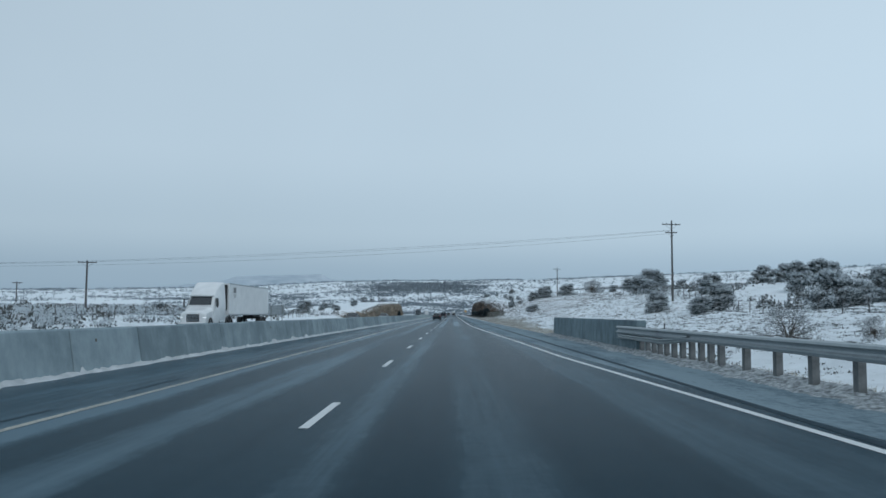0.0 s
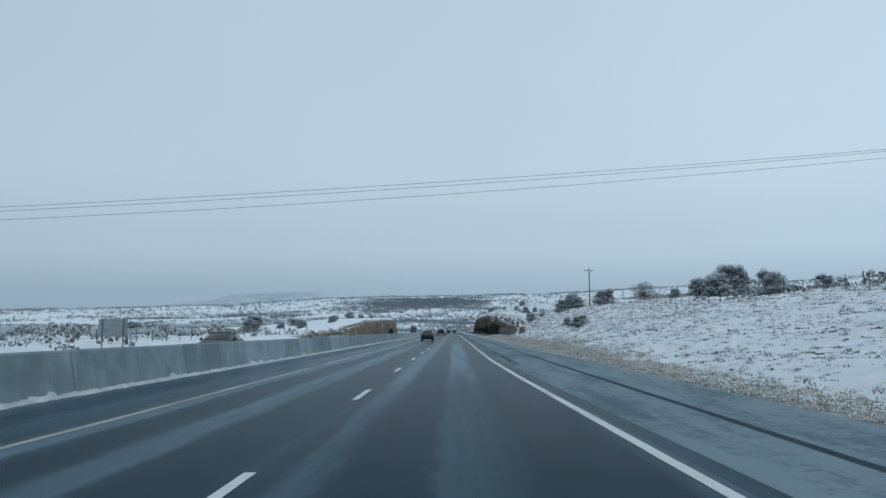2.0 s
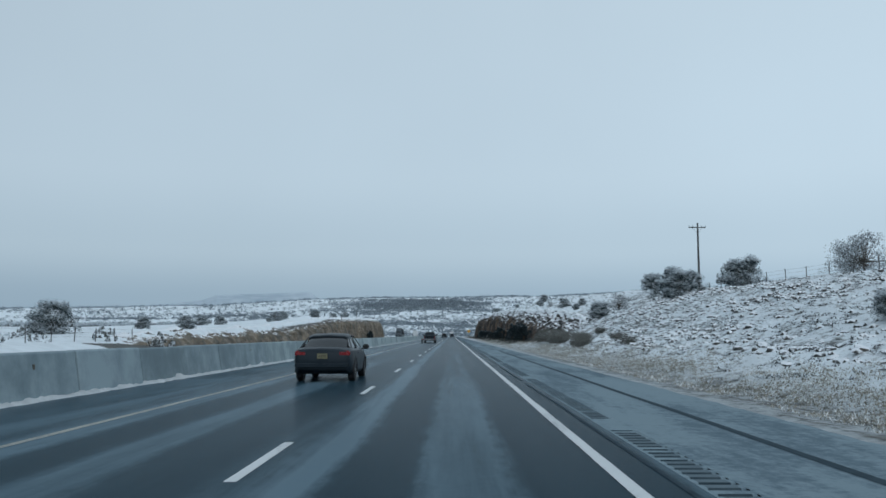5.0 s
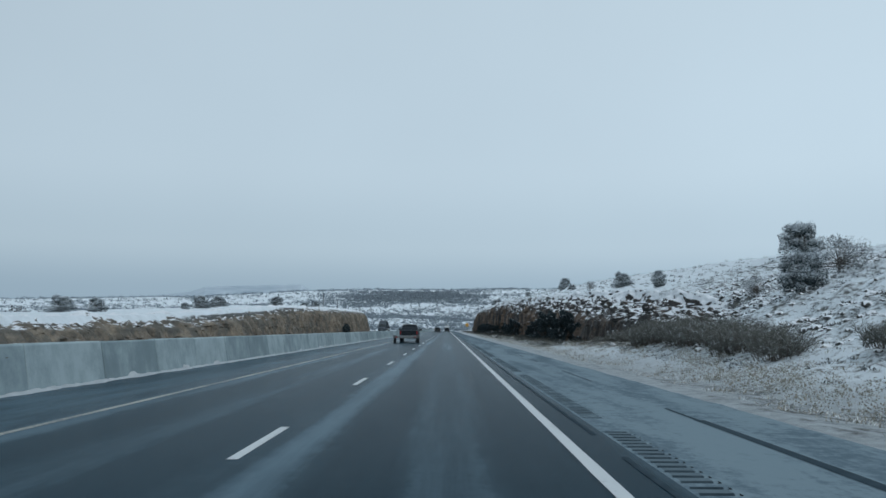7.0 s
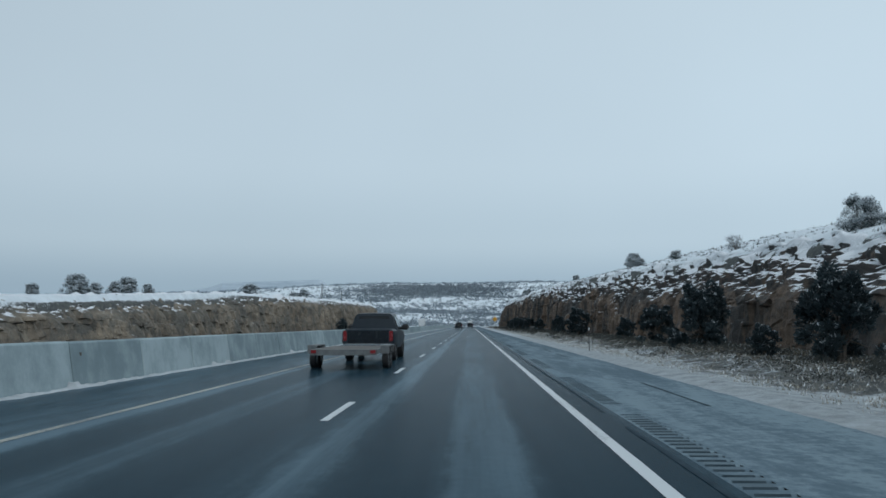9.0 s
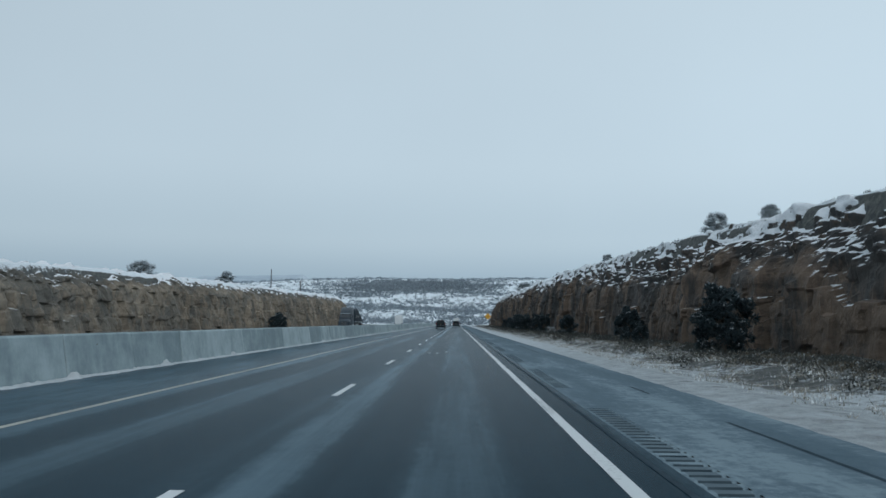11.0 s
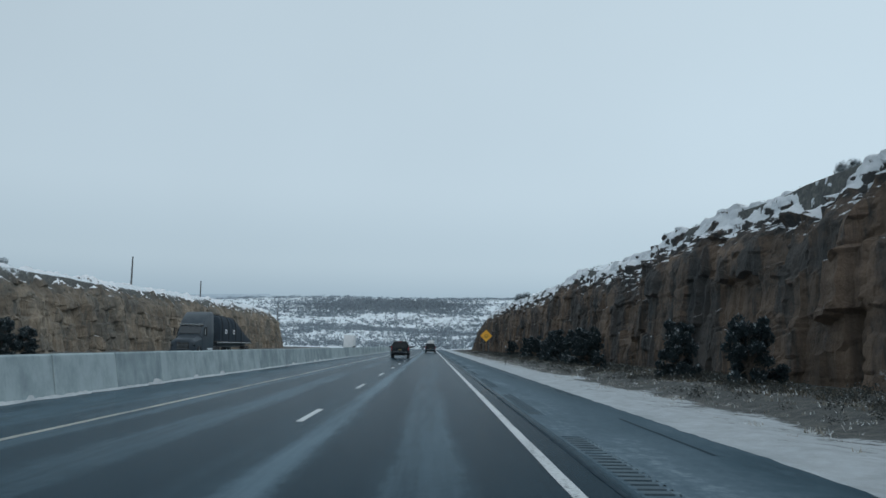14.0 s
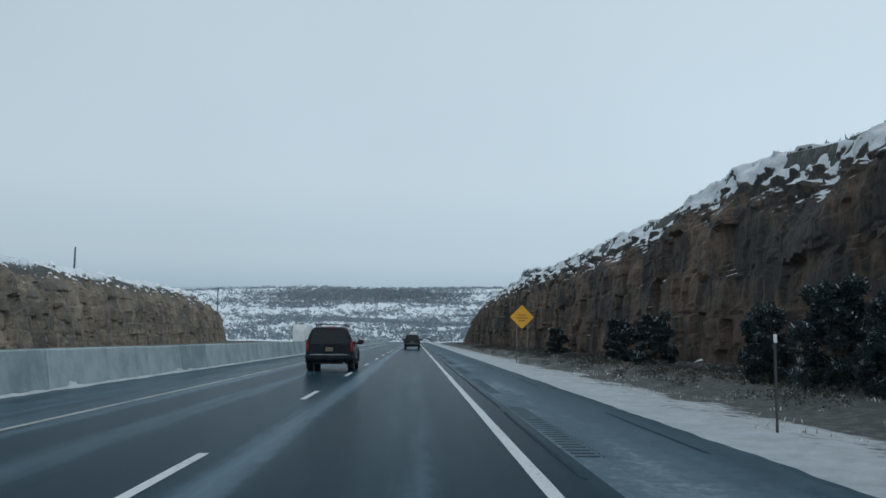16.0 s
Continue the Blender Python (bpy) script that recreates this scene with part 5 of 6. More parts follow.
for wet in (TARP, PAINT_BLACK, PAINT_NAVY, PAINT_DARK):
    wet.node_tree.nodes["Principled BSDF"].inputs["Specular IOR Level"].default_value = 0.2
RUBBER = speckled("wet_tyre_rubber", (.012, .012, .013), (.035, .036, .037), 9.0, 0.55)
CHROME = plain("chrome_trim", (.62, .65, .67), 0.16, 1.0)
ALLOY = plain("alloy_wheel", (.42, .45, .47), 0.3, 0.9)
TAIL = plain("red_tail_lamp", (.24, .016, .02), 0.25)
HEADLIT = plain("lit_headlamp", (.8, .84, .86), 0.1, 0.0, (0.95, 0.98, 1.0), 0.6)
BLACK_TRIM = plain("black_plastic_trim", (.015, .016, .018), 0.55)
PLATE = plain("number_plate_yellow", (.20, .19, .11), 0.4)
PLATE_INK = plain("plate_bars", (.09, .08, .05), 0.5)
WORN_WOOD = speckled("wet_deck_boards", (.05, .045, .04), (.13, .12, .105), 5.0, 0.7)


def loft(stations, bevel=0.0):
    """A body skinned over half outlines: each station is a y and a list of (x, z) from the keel up to the roof's middle."""
    bm = bmesh.new()
    rings = []
    for y, half in stations:
        ring = [bm.verts.new((x, y, z)) for x, z in half]
        ring += [bm.verts.new((-x, y, z)) for x, z in half[::-1] if x > 1e-4]
        rings.append(ring)
    n = len(rings[0])
    for a, b in zip(rings, rings[1:]):
        for i in range(n):
            bm.faces.new((a[i], a[(i + 1) % n], b[(i + 1) % n], b[i]))
    bm.faces.new(rings[0][::-1])
    bm.faces.new(rings[-1])
    bmesh.ops.recalc_face_normals(bm, faces=bm.faces[:])
    if bevel:
        bmesh.ops.bevel(bm, geom=[e for e in bm.edges if e.is_manifold and e.calc_face_angle(0) > 0.5], offset=bevel, segments=2, affect="EDGES", clamp_overlap=True)
    return bm


def slab(points, thick, axis):
    """A thin plate over a flat outline, thickened along axis."""
    bm = bmesh.new()
    a = [bm.verts.new(p) for p in points]
    b = [bm.verts.new(Vector(p) + Vector(axis) * thick) for p in points]
    n = len(points)
    bm.faces.new(a)
    bm.faces.new(b[::-1])
    for i in range(n):
        bm.faces.new((a[i], b[i], b[(i + 1) % n], a[(i + 1) % n]))
    bmesh.ops.recalc_face_normals(bm, faces=bm.faces[:])
    return bm


def wheel(parent, x, y, r, width, dish=True, rim_mat=None):
    s = 1 if x > 0 else -1
    bm = bmesh.new()
    prof = [(r * 0.64, -0.5), (r * 0.93, -0.5), (r, -0.36), (r, 0.36), (r * 0.93, 0.5), (r * 0.64, 0.5)]
    n = 28
    rings = [[bm.verts.new((k * width, math.cos(math.tau * i / n) * q, math.sin(math.tau * i / n) * q)) for q, k in prof] for i in range(n)]
    for i in range(n):
        a, b = rings[i], rings[(i + 1) % n]
        for j in range(len(prof)):
            m = (j + 1) % len(prof)
            bm.faces.new((a[j], a[m], b[m], b[j]))
    bmesh.ops.recalc_face_normals(bm, faces=bm.faces[:])
    w = tagged(new("wheel"), "wet tyre on a metal wheel")
    w.parent = parent
    w.location = (x, y, r)
    part("tyre", bm, RUBBER, w, smooth=True)
    bm = bmesh.new()
    tube(bm, (-0.42 * width * s, 0, 0), (0.28 * width * s, 0, 0), r * 0.64, r * 0.62, n)
    for i in range(6 if dish else 0):
        a = math.tau * i / 6
        box(bm, s * width * 0.34, math.cos(a) * r * 0.33, math.sin(a) * r * 0.33, width * 0.14, r * 0.5, r * 0.14, Matrix.Translation((0, math.cos(a) * r * 0.33, math.sin(a) * r * 0.33)) @ Matrix.Rotation(a, 4, "X") @ Matrix.Translation((0, -math.cos(a) * r * 0.33, -math.sin(a) * r * 0.33)))
    part("rim", bm, rim_mat or ALLOY, w, "metal wheel rim")
    return w


def mirror(parent, x, y, z, mat, s=1.0):
    side = 1 if x > 0 else -1
    bm = bmesh.new()
    box(bm, x + side * 0.14 * s, y, z + 0.03, 0.27 * s, 0.16 * s, 0.20 * s)
    rounded(bm, 0.05 * s, 3)
    box(bm, x, y + 0.03, z - 0.04, 0.12 * s, 0.07 * s, 0.06 * s)
    part("mirror", bm, mat, parent, "door mirror")


def plate(parent, y, z, out=-1):
    bm = bmesh.new()
    box(bm, 0, y, z, 0.31, 0.014, 0.155)
    p = part("number_plate", bm, PLATE, parent, "number plate with blurred bars")
    bm = bmesh.new()
    for k in (-0.09, -0.03, 0.03, 0.09):
        box(bm, k, y + out * 0.010, z, 0.032, 0.006, 0.07)
    part("bars", bm, PLATE_INK, p)


def big_suv(lit, paint, label):
    """A full-size sport utility vehicle; its tail stands at the origin and its nose looks along y."""
    c = tagged(new("suv"), label, "car")
    low, mid = 0.30, 0.62

    def half(zb, wl, zm, wm, zbelt, wb, zt, wt):
        return [(0, zb), (wl, zb), (wm, zm), (wm, zbelt - 0.10), (wb, zbelt), ((wb + wt) / 2 + 0.015, (zbelt + zt) / 2), (wt, zt - 0.09), (wt - 0.12, zt), (0, zt + 0.015)]

    body = loft([
        (0.10, half(0.52, 0.84, 0.70, 0.93, 1.10, 0.92, 1.80, 0.70)),
        (0.16, half(0.46, 0.90, 0.66, 0.985, 1.12, 0.965, 1.84, 0.745)),
        (0.55, half(0.36, 0.92, 0.62, 1.00, 1.12, 0.97, 1.87, 0.77)),
        (2.00, half(0.32, 0.92, 0.60, 1.005, 1.12, 0.97, 1.885, 0.785)),
        (2.95, half(0.32, 0.92, 0.60, 1.00, 1.12, 0.965, 1.84, 0.765)),
        (3.62, half(0.32, 0.92, 0.60, 1.00, 1.10, 0.95, 1.20, 0.86)),
        (4.70, half(0.34, 0.90, 0.62, 0.985, 1.02, 0.93, 1.10, 0.83)),
        (5.02, half(0.42, 0.82, 0.64, 0.92, 0.94, 0.86, 1.00, 0.76)),
    ], 0.02)
    part("body", body, paint, c, smooth=True)
    part("rear_window", slab([(-0.80, 0.085, 1.14), (0.80, 0.085, 1.14), (0.655, 0.115, 1.74), (-0.655, 0.115, 1.74)], 0.02, (0, -1, -0.05)), GLASS, c, "dark tinted rear window")
    for s in (-1, 1):
        for y0, y1, y2, y3 in ((0.42, 1.30, 1.27, 0.62), (1.40, 2.28, 2.24, 1.38), (2.38, 3.30, 2.84, 2.36)):
            part("side_window", slab([(s * 0.968, y0, 1.17), (s * 0.968, y1, 1.17), (s * 0.80, y2, 1.74), (s * 0.80, y3, 1.74)], 0.012, (s, 0, 0.3)), GLASS, c, "dark tinted side window")
        bm = bmesh.new()
        box(bm, s * 0.915, 0.13, 1.06, 0.13, 0.10, 0.46)
        rounded(bm, 0.03, 2)
        t = part("tail_lamp", bm, TAIL, c, "tall red tail lamp")
        bm = bmesh.new()
        box(bm, s * 0.91, 0.070, 1.12, 0.085, 0.02, 0.15)
        rounded(bm, 0.006, 1)
        part("brake_lamp", bm, lit, t, "brake lamp")
        bm = bmesh.new()
        box(bm, s * 0.62, 1.65, 1.94, 0.05, 2.2, 0.04)
        rounded(bm, 0.015, 2)
        for y in (0.62, 1.6, 2.66):
            box(bm, s * 0.62, y, 1.915, 0.05, 0.10, 0.07)
        part("roof_rail", bm, BLACK_TRIM, c)
        for y in (1.55, 2.45):
            bm = bmesh.new()
            box(bm, s * 1.012, y, 1.06, 0.03, 0.20, 0.045)
            rounded(bm, 0.01, 2)
            part("door_handle", bm, CHROME, c, "chrome door handle")
        mirror(c, s * 0.99, 3.05, 1.20, BLACK_TRIM, 1.1)
        wheel(c, s * 0.86, 1.02, 0.40, 0.27)
        wheel(c, s * 0.86, 3.96, 0.40, 0.27)
        for y in (1.02, 3.96):
            bm = bmesh.new()
            for i in range(13):
                a = math.pi * i / 12
                box(bm, s * 1.0, y + math.cos(a) * 0.47, 0.42 + math.sin(a) * 0.47, 0.05, 0.13, 0.05, Matrix.Translation((0, y + math.cos(a) * 0.47, 0.42 + math.sin(a) * 0.47)) @ Matrix.Rotation(a + math.pi / 2, 4, "X") @ Matrix.Translation((0, -y - math.cos(a) * 0.47, -0.42 - math.sin(a) * 0.47)))
            part("wheel_arch", bm, BLACK_TRIM, c)
        bm = bmesh.new()
        box(bm, s * 0.96, 2.5, 0.34, 0.18, 1.9, 0.06)
        rounded(bm, 0.02, 2)
        part("running_board", bm, BLACK_TRIM, c)
        bm = bmesh.new()
        box(bm, s * 0.72, 5.02, 0.86, 0.38, 0.06, 0.22)
        rounded(bm, 0.02, 2)
        part("headlamp", bm, GLASS, c)
    bm = bmesh.new()
    box(bm, 0, 0.08, 0.60, 1.98, 0.30, 0.26)
    rounded(bm, 0.07, 3)
    bumper = part("bumper", bm, paint, c)
    bm = bmesh.new()
    box(bm, 0, -0.075, 0.715, 1.55, 0.02, 0.028)
    part("chrome_strip", bm, CHROME, bumper, "chrome strip")
    plate(c, 0.055, 0.93)
    bm = bmesh.new()
    box(bm, 0, 0.14, 1.815, 0.42, 0.05, 0.045)
    rounded(bm, 0.012, 2)
    part("high_brake_lamp", bm, lit, c, "high brake lamp")
    for y in (0.85, 2.1):
        bm = bmesh.new()
        box(bm, 0, y, 1.962, 1.26, 0.06, 0.025)
        rounded(bm, 0.008, 1)
        part("roof_crossbar", bm, BLACK_TRIM, c)
    bm = bmesh.new()
    tube(bm, (0.05, 0.055, 1.16), (0.48, 0.068, 1.22), 0.012, 0.009, 6)
    part("rear_wiper", bm, BLACK_TRIM, c)
    bm = bmesh.new()
    tube(bm, (0.62, 0.0, 0.36), (0.62, 0.5, 0.36), 0.035, 0.035, 10)
    part("exhaust", bm, CHROME, c)
    bm = bmesh.new()
    box(bm, 0, 2.4, 0.40, 1.5, 4.2, 0.16)
    part("underbody", bm, BLACK_TRIM, c)
    part("windscreen", slab([(-0.86, 3.50, 1.20), (0.86, 3.50, 1.20), (0.70, 2.99, 1.78), (-0.70, 2.99, 1.78)], 0.02, (0, 0.7, 0.7)), GLASS, c)
    return c


def pickup():
    c = tagged(new("pickup_truck"), "dirty dark crew-cab pickup towing a flat trailer", "pickup truck")

    def half(zb, wl, zbelt, wb, zt, wt):
        return [(0, zb), (wl, zb), (wb + 0.02, zb + 0.25), (wb + 0.02, zbelt - 0.08), (wb, zbelt), (wt, zt - 0.06), (wt - 0.10, zt), (0, zt + 0.01)]

    part("body", loft([(0.0, half(0.52, 0.9, 1.15, 0.95, 1.20, 0.93)), (0.06, half(0.50, 0.92, 1.18, 0.98, 1.24, 0.95)), (1.9, half(0.46, 0.92, 1.18, 0.98, 1.24, 0.95)), (1.95, half(0.46, 0.92, 1.18, 0.98, 1.26, 0.94)),
                       (2.05, half(0.46, 0.92, 1.18, 0.98, 1.86, 0.74)), (3.5, half(0.46, 0.92, 1.18, 0.98, 1.90, 0.76)), (4.35, half(0.46, 0.92, 1.16, 0.97, 1.24, 0.86)),
                       (5.6, half(0.46, 0.9, 1.10, 0.95, 1.16, 0.84)), (5.8, half(0.55, 0.84, 1.0, 0.9, 1.06, 0.8))], 0.02), PAINT_DARK, c, smooth=True)
    part("tailgate", slab([(-0.78, -0.012, 0.72), (0.78, -0.012, 0.72), (0.78, -0.012, 1.17), (-0.78, -0.012, 1.17)], 0.03, (0, 1, 0)), PAINT_BLACK, c)
    part("rear_window", slab([(-0.70, 2.00, 1.32), (0.70, 2.00, 1.32), (0.60, 2.02, 1.76), (-0.60, 2.02, 1.76)], 0.02, (0, 1, 0)), GLASS, c, "dark rear window")
    for s in (-1, 1):
        bm = bmesh.new()
        box(bm, s * 0.89, 0.0, 0.98, 0.13, 0.07, 0.38)
        rounded(bm, 0.02, 2)
        part("tail_lamp", bm, TAIL, c, "red tail lamp")
        mirror(c, s * 0.98, 3.75, 1.28, BLACK_TRIM, 1.2)
        wheel(c, s * 0.86, 1.15, 0.40, 0.27)
        wheel(c, s * 0.86, 4.75, 0.40, 0.27)
        for y0, y1, y2, y3 in ((2.2, 2.95, 2.93, 2.28), (3.05, 4.05, 3.5, 3.05)):
            part("side_window", slab([(s * 0.99, y0, 1.22), (s * 0.99, y1, 1.22), (s * 0.79, y2, 1.76), (s * 0.79, y3, 1.76)], 0.012, (s, 0, 0.3)), GLASS, c)
    bm = bmesh.new()
    box(bm, 0, -0.10, 0.60, 1.86, 0.18, 0.18)
    rounded(bm, 0.03, 2)
    part("bumper", bm, CHROME, c, "chrome rear bumper")
    bm = bmesh.new()
    box(bm, 0, 2.8, 0.45, 1.4, 4.8, 0.16)
    part("chassis", bm, BLACK_TRIM, c)
    return c


def flat_trailer():
    c = tagged(new("flat_trailer"), "low empty flatbed trailer with steel fenders", "trailer")
    for k in range(10):
        bm = bmesh.new()
        box(bm, -0.9 + k * 0.2, 2.3, 0.62, 0.19, 4.6, 0.05)
        part("deck_board", bm, WORN_WOOD, c)
    bm = bmesh.new()
    for x in (-1.0, 1.0):
        box(bm, x, 2.3, 0.58, 0.08, 4.7, 0.14)
    box(bm, 0, -0.02, 0.56, 2.08, 0.08, 0.18)
    box(bm, 0, 4.62, 0.56, 2.08, 0.08, 0.14)
    for s in (-1, 1):
        tube(bm, (s * 0.95, 4.6, 0.56), (0, 5.9, 0.52), 0.05, 0.05, 8)
    part("frame", bm, RUST_STEEL, c)
    for s in (-1, 1):
        for y in (1.5, 2.3):
            wheel(c, s * 1.18, y, 0.34, 0.2)
        bm = bmesh.new()
        box(bm, s * 1.18, 1.9, 0.74, 0.28, 1.7, 0.03)
        box(bm, s * 1.18, 1.06, 0.62, 0.28, 0.03, 0.26)
        box(bm, s * 1.18, 2.74, 0.62, 0.28, 0.03, 0.26)
        part("fender", bm, RUST_STEEL, c)
        bm = bmesh.new()
        box(bm, s * 0.92, -0.07, 0.58, 0.16, 0.03, 0.10)
        part("tail_lamp", bm, TAIL, c, "red tail lamp")
    return c


def sedan(paint, label):
    """A saloon car; its tail stands at the origin and its nose looks along y."""
    c = tagged(new("sedan"), label, "car")

    def flank(w, zb, zs):
        return [(0, zb), (w * 0.88, zb), (w * 0.97, zb + 0.10), (w, zb + (zs - zb) * 0.45), (w * 1.005, zb + (zs - zb) * 0.62), (w * 0.975, zs - 0.07), (w * 0.90, zs - 0.01), (w * 0.6, zs + 0.025), (0, zs + 0.04)]

    def cabin(wb, wt, zt):
        return [(0, 0.88), (wb, 0.88), (wb, 0.98), (wt + 0.05, zt - 0.14), (wt, zt - 0.05), (wt - 0.12, zt), (0, zt + 0.02)]

    part("body", loft([(0.0, flank(0.74, 0.46, 0.90)), (0.05, flank(0.82, 0.36, 0.97)), (0.18, flank(0.87, 0.28, 1.00)), (0.6, flank(0.90, 0.22, 1.02)), (1.2, flank(0.91, 0.20, 1.0)), (2.2, flank(0.915, 0.20, 0.99)), (3.3, flank(0.91, 0.20, 0.97)),
                       (3.9, flank(0.895, 0.21, 0.91)), (4.4, flank(0.86, 0.24, 0.82)), (4.66, flank(0.79, 0.28, 0.74)), (4.78, flank(0.68, 0.36, 0.64))], 0.012), paint, c, smooth=True)
    part("window_band", loft([(0.62, cabin(0.74, 0.66, 1.04)), (0.95, cabin(0.79, 0.64, 1.20)), (1.32, cabin(0.80, 0.60, 1.38)), (1.60, cabin(0.80, 0.60, 1.425)), (2.30, cabin(0.80, 0.61, 1.43)), (2.60, cabin(0.80, 0.62, 1.37)), (3.36, cabin(0.76, 0.68, 1.0))], 0.01), GLASS, c, "dark glass all round", smooth=True)

    def lid(wt, zt):
        return [(0, zt - 0.04), (wt - 0.03, zt - 0.07), (wt + 0.02, zt - 0.06), (wt - 0.01, zt - 0.02), (wt - 0.13, zt + 0.022), (0, zt + 0.042)]

    part("roof", loft([(1.24, lid(0.61, 1.36)), (1.34, lid(0.61, 1.395)), (1.62, lid(0.61, 1.43)), (2.30, lid(0.62, 1.435)), (2.52, lid(0.63, 1.40))], 0.006), paint, c, smooth=True)
    for s in (-1, 1):
        for y0, y1, zt, w in ((0.66, 1.30, 1.36, 0.16), (3.30, 2.50, 1.39, 0.07), (2.02, 1.98, 1.40, 0.07)):
            part("pillar", slab([(s * 0.795, y0, 0.99), (s * 0.795, y0 + w * 1.6, 0.99), (s * 0.622, y1 + w, zt), (s * 0.622, y1, zt)], 0.022, (s, 0, 0.4)), paint, c)
        wheel(c, s * 0.80, 0.95, 0.33, 0.22)
        wheel(c, s * 0.80, 3.75, 0.33, 0.22)
        for y in (0.95, 3.75):
            bm = bmesh.new()
            for i in range(13):
                a = math.pi * i / 12
                spot = Matrix.Translation((s * 0.895, y + math.cos(a) * 0.385, 0.33 + math.sin(a) * 0.385)) @ Matrix.Rotation(a + math.pi / 2, 4, "X")
                box(bm, 0, 0, 0, 0.06, 0.11, 0.06, spot)
            part("wheel_arch", bm, BLACK_TRIM, c)
        mirror(c, s * 0.90, 3.0, 1.0, BLACK_TRIM, 0.8)
        bm = bmesh.new()
        box(bm, s * 0.66, 0.045, 0.86, 0.36, 0.10, 0.17)
        rounded(bm, 0.04, 3)
        part("tail_lamp", bm, TAIL, c, "red tail lamp")
        for y in (1.55, 2.55):
            bm = bmesh.new()
            box(bm, s * 0.915, y, 0.86, 0.025, 0.17, 0.03)
            rounded(bm, 0.008, 2)
            part("door_handle", bm, CHROME, c)
        bm = bmesh.new()
        box(bm, s * 0.58, 4.68, 0.62, 0.28, 0.12, 0.13)
        rounded(bm, 0.04, 3)
        part("headlamp", bm, HEADLIT, c, "lit headlamp")
    bm = bmesh.new()
    box(bm, 0, 0.03, 0.50, 1.66, 0.18, 0.24)
    rounded(bm, 0.07, 3)
    part("bumper", bm, paint, c, smooth=True)
    bm = bmesh.new()
    box(bm, 0, 4.74, 0.50, 1.1, 0.10, 0.14)
    rounded(bm, 0.03, 2)
    part("grille", bm, BLACK_TRIM, c)
    plate(c, -0.015, 0.78)
    return c


def tractor(paint, lamp, label):
    """A long-nosed highway tractor; its nose stands at the origin and looks back along -y."""
    c = tagged(new("semi_tractor"), label, "truck")

    def half(zb, wl, zbelt, wb, zt, wt):
        return [(0, zb), (wl, zb), (wb, zb + 0.2), (wb, zbelt), (wt, zt - 0.12), (wt - 0.14, zt), (0, zt + 0.02)]

    part("hood", loft([(0.0, half(0.55, 0.86, 1.25, 0.95, 1.42, 0.75)), (0.18, half(0.45, 1.0, 1.35, 1.08, 1.58, 0.85)), (1.7, half(0.5, 1.05, 1.6, 1.15, 1.86, 0.95)), (1.9, half(0.5, 1.05, 1.65, 1.15, 1.92, 0.98))], 0.03), paint, c, smooth=True)
    part("cab", loft([(1.85, half(0.5, 1.1, 1.75, 1.18, 1.98, 1.05)), (2.45, half(0.45, 1.14, 1.9, 1.22, 2.86, 1.04)), (2.9, half(0.45, 1.14, 1.9, 1.22, 3.35, 1.06)), (4.2, half(0.45, 1.14, 2.3, 1.23, 4.02, 1.10)), (5.3, half(0.45, 1.14, 2.3, 1.23, 4.08, 1.12)),
                      (5.45, half(0.5, 1.1, 2.2, 1.2, 3.9, 1.06))], 0.04), paint, c, smooth=True)
    part("windscreen", slab([(-0.94, 1.865, 2.06), (0.94, 1.865, 2.06), (0.88, 2.335, 2.755), (-0.88, 2.335, 2.755)], 0.03, (0, -0.85, 0.5)), SCREEN, c, "windscreen reflecting the grey sky")
    bm = bmesh.new()
    box(bm, 0, 2.36, 2.86, 2.1, 0.30, 0.14)
    rounded(bm, 0.03, 2)
    part("sun_visor", bm, CHROME if paint is PAINT_NAVY else paint, c, "sun visor")
    bm = bmesh.new()
    box(bm, 0, -0.02, 0.98, 1.05, 0.05, 0.62)
    rounded(bm, 0.02, 1)
    g = part("grille", bm, BLACK_TRIM, c)
    for k in range(5):
        bm = bmesh.new()
        box(bm, 0, -0.055, 0.76 + k * 0.11, 1.0, 0.02, 0.03)
        part("grille_bar", bm, CHROME, g, "chrome bar")
    bm = bmesh.new()
    box(bm, 0, -0.05, 0.48, 2.34, 0.32, 0.34)
    rounded(bm, 0.07, 2)
    part("bumper", bm, paint, c)
    bm = bmesh.new()
    box(bm, 0, 5.0, 0.75, 0.9, 6.0, 0.24)
    part("chassis", bm, BLACK_TRIM, c)
    bm = bmesh.new()
    tube(bm, (0, 6.6, 0.94), (0, 6.6, 1.08), 0.5, 0.5, 20)
    part("fifth_wheel", bm, BLACK_TRIM, c)
    for s in (-1, 1):
        part("side_window", slab([(s * 1.225, 2.25, 1.98), (s * 1.225, 3.15, 1.98), (s * 1.17, 3.15, 2.66), (s * 1.12, 2.55, 2.66)], 0.015, (s, 0, 0.1)), GLASS, c)
        bm = bmesh.new()
        box(bm, s * 0.92, 0.10, 1.02, 0.30, 0.22, 0.16)
        rounded(bm, 0.05, 2)
        part("headlamp", bm, lamp, c, "headlamp")
        bm = bmesh.new()
        box(bm, s * 1.42, 2.1, 2.2, 0.10, 0.14, 0.72)
        rounded(bm, 0.03, 2)
        tube(bm, (s * 1.2, 2.3, 2.5), (s * 1.42, 2.1, 2.5), 0.02, 0.02, 6)
        tube(bm, (s * 1.2, 2.3, 1.9), (s * 1.42, 2.1, 1.9), 0.02, 0.02, 6)
        part("mirror", bm, BLACK_TRIM, c, "tall door mirror")
        bm = bmesh.new()
        tube(bm, (s * 1.0, 3.3, 0.62), (s * 1.0, 4.9, 0.62), 0.30, 0.30, 16)
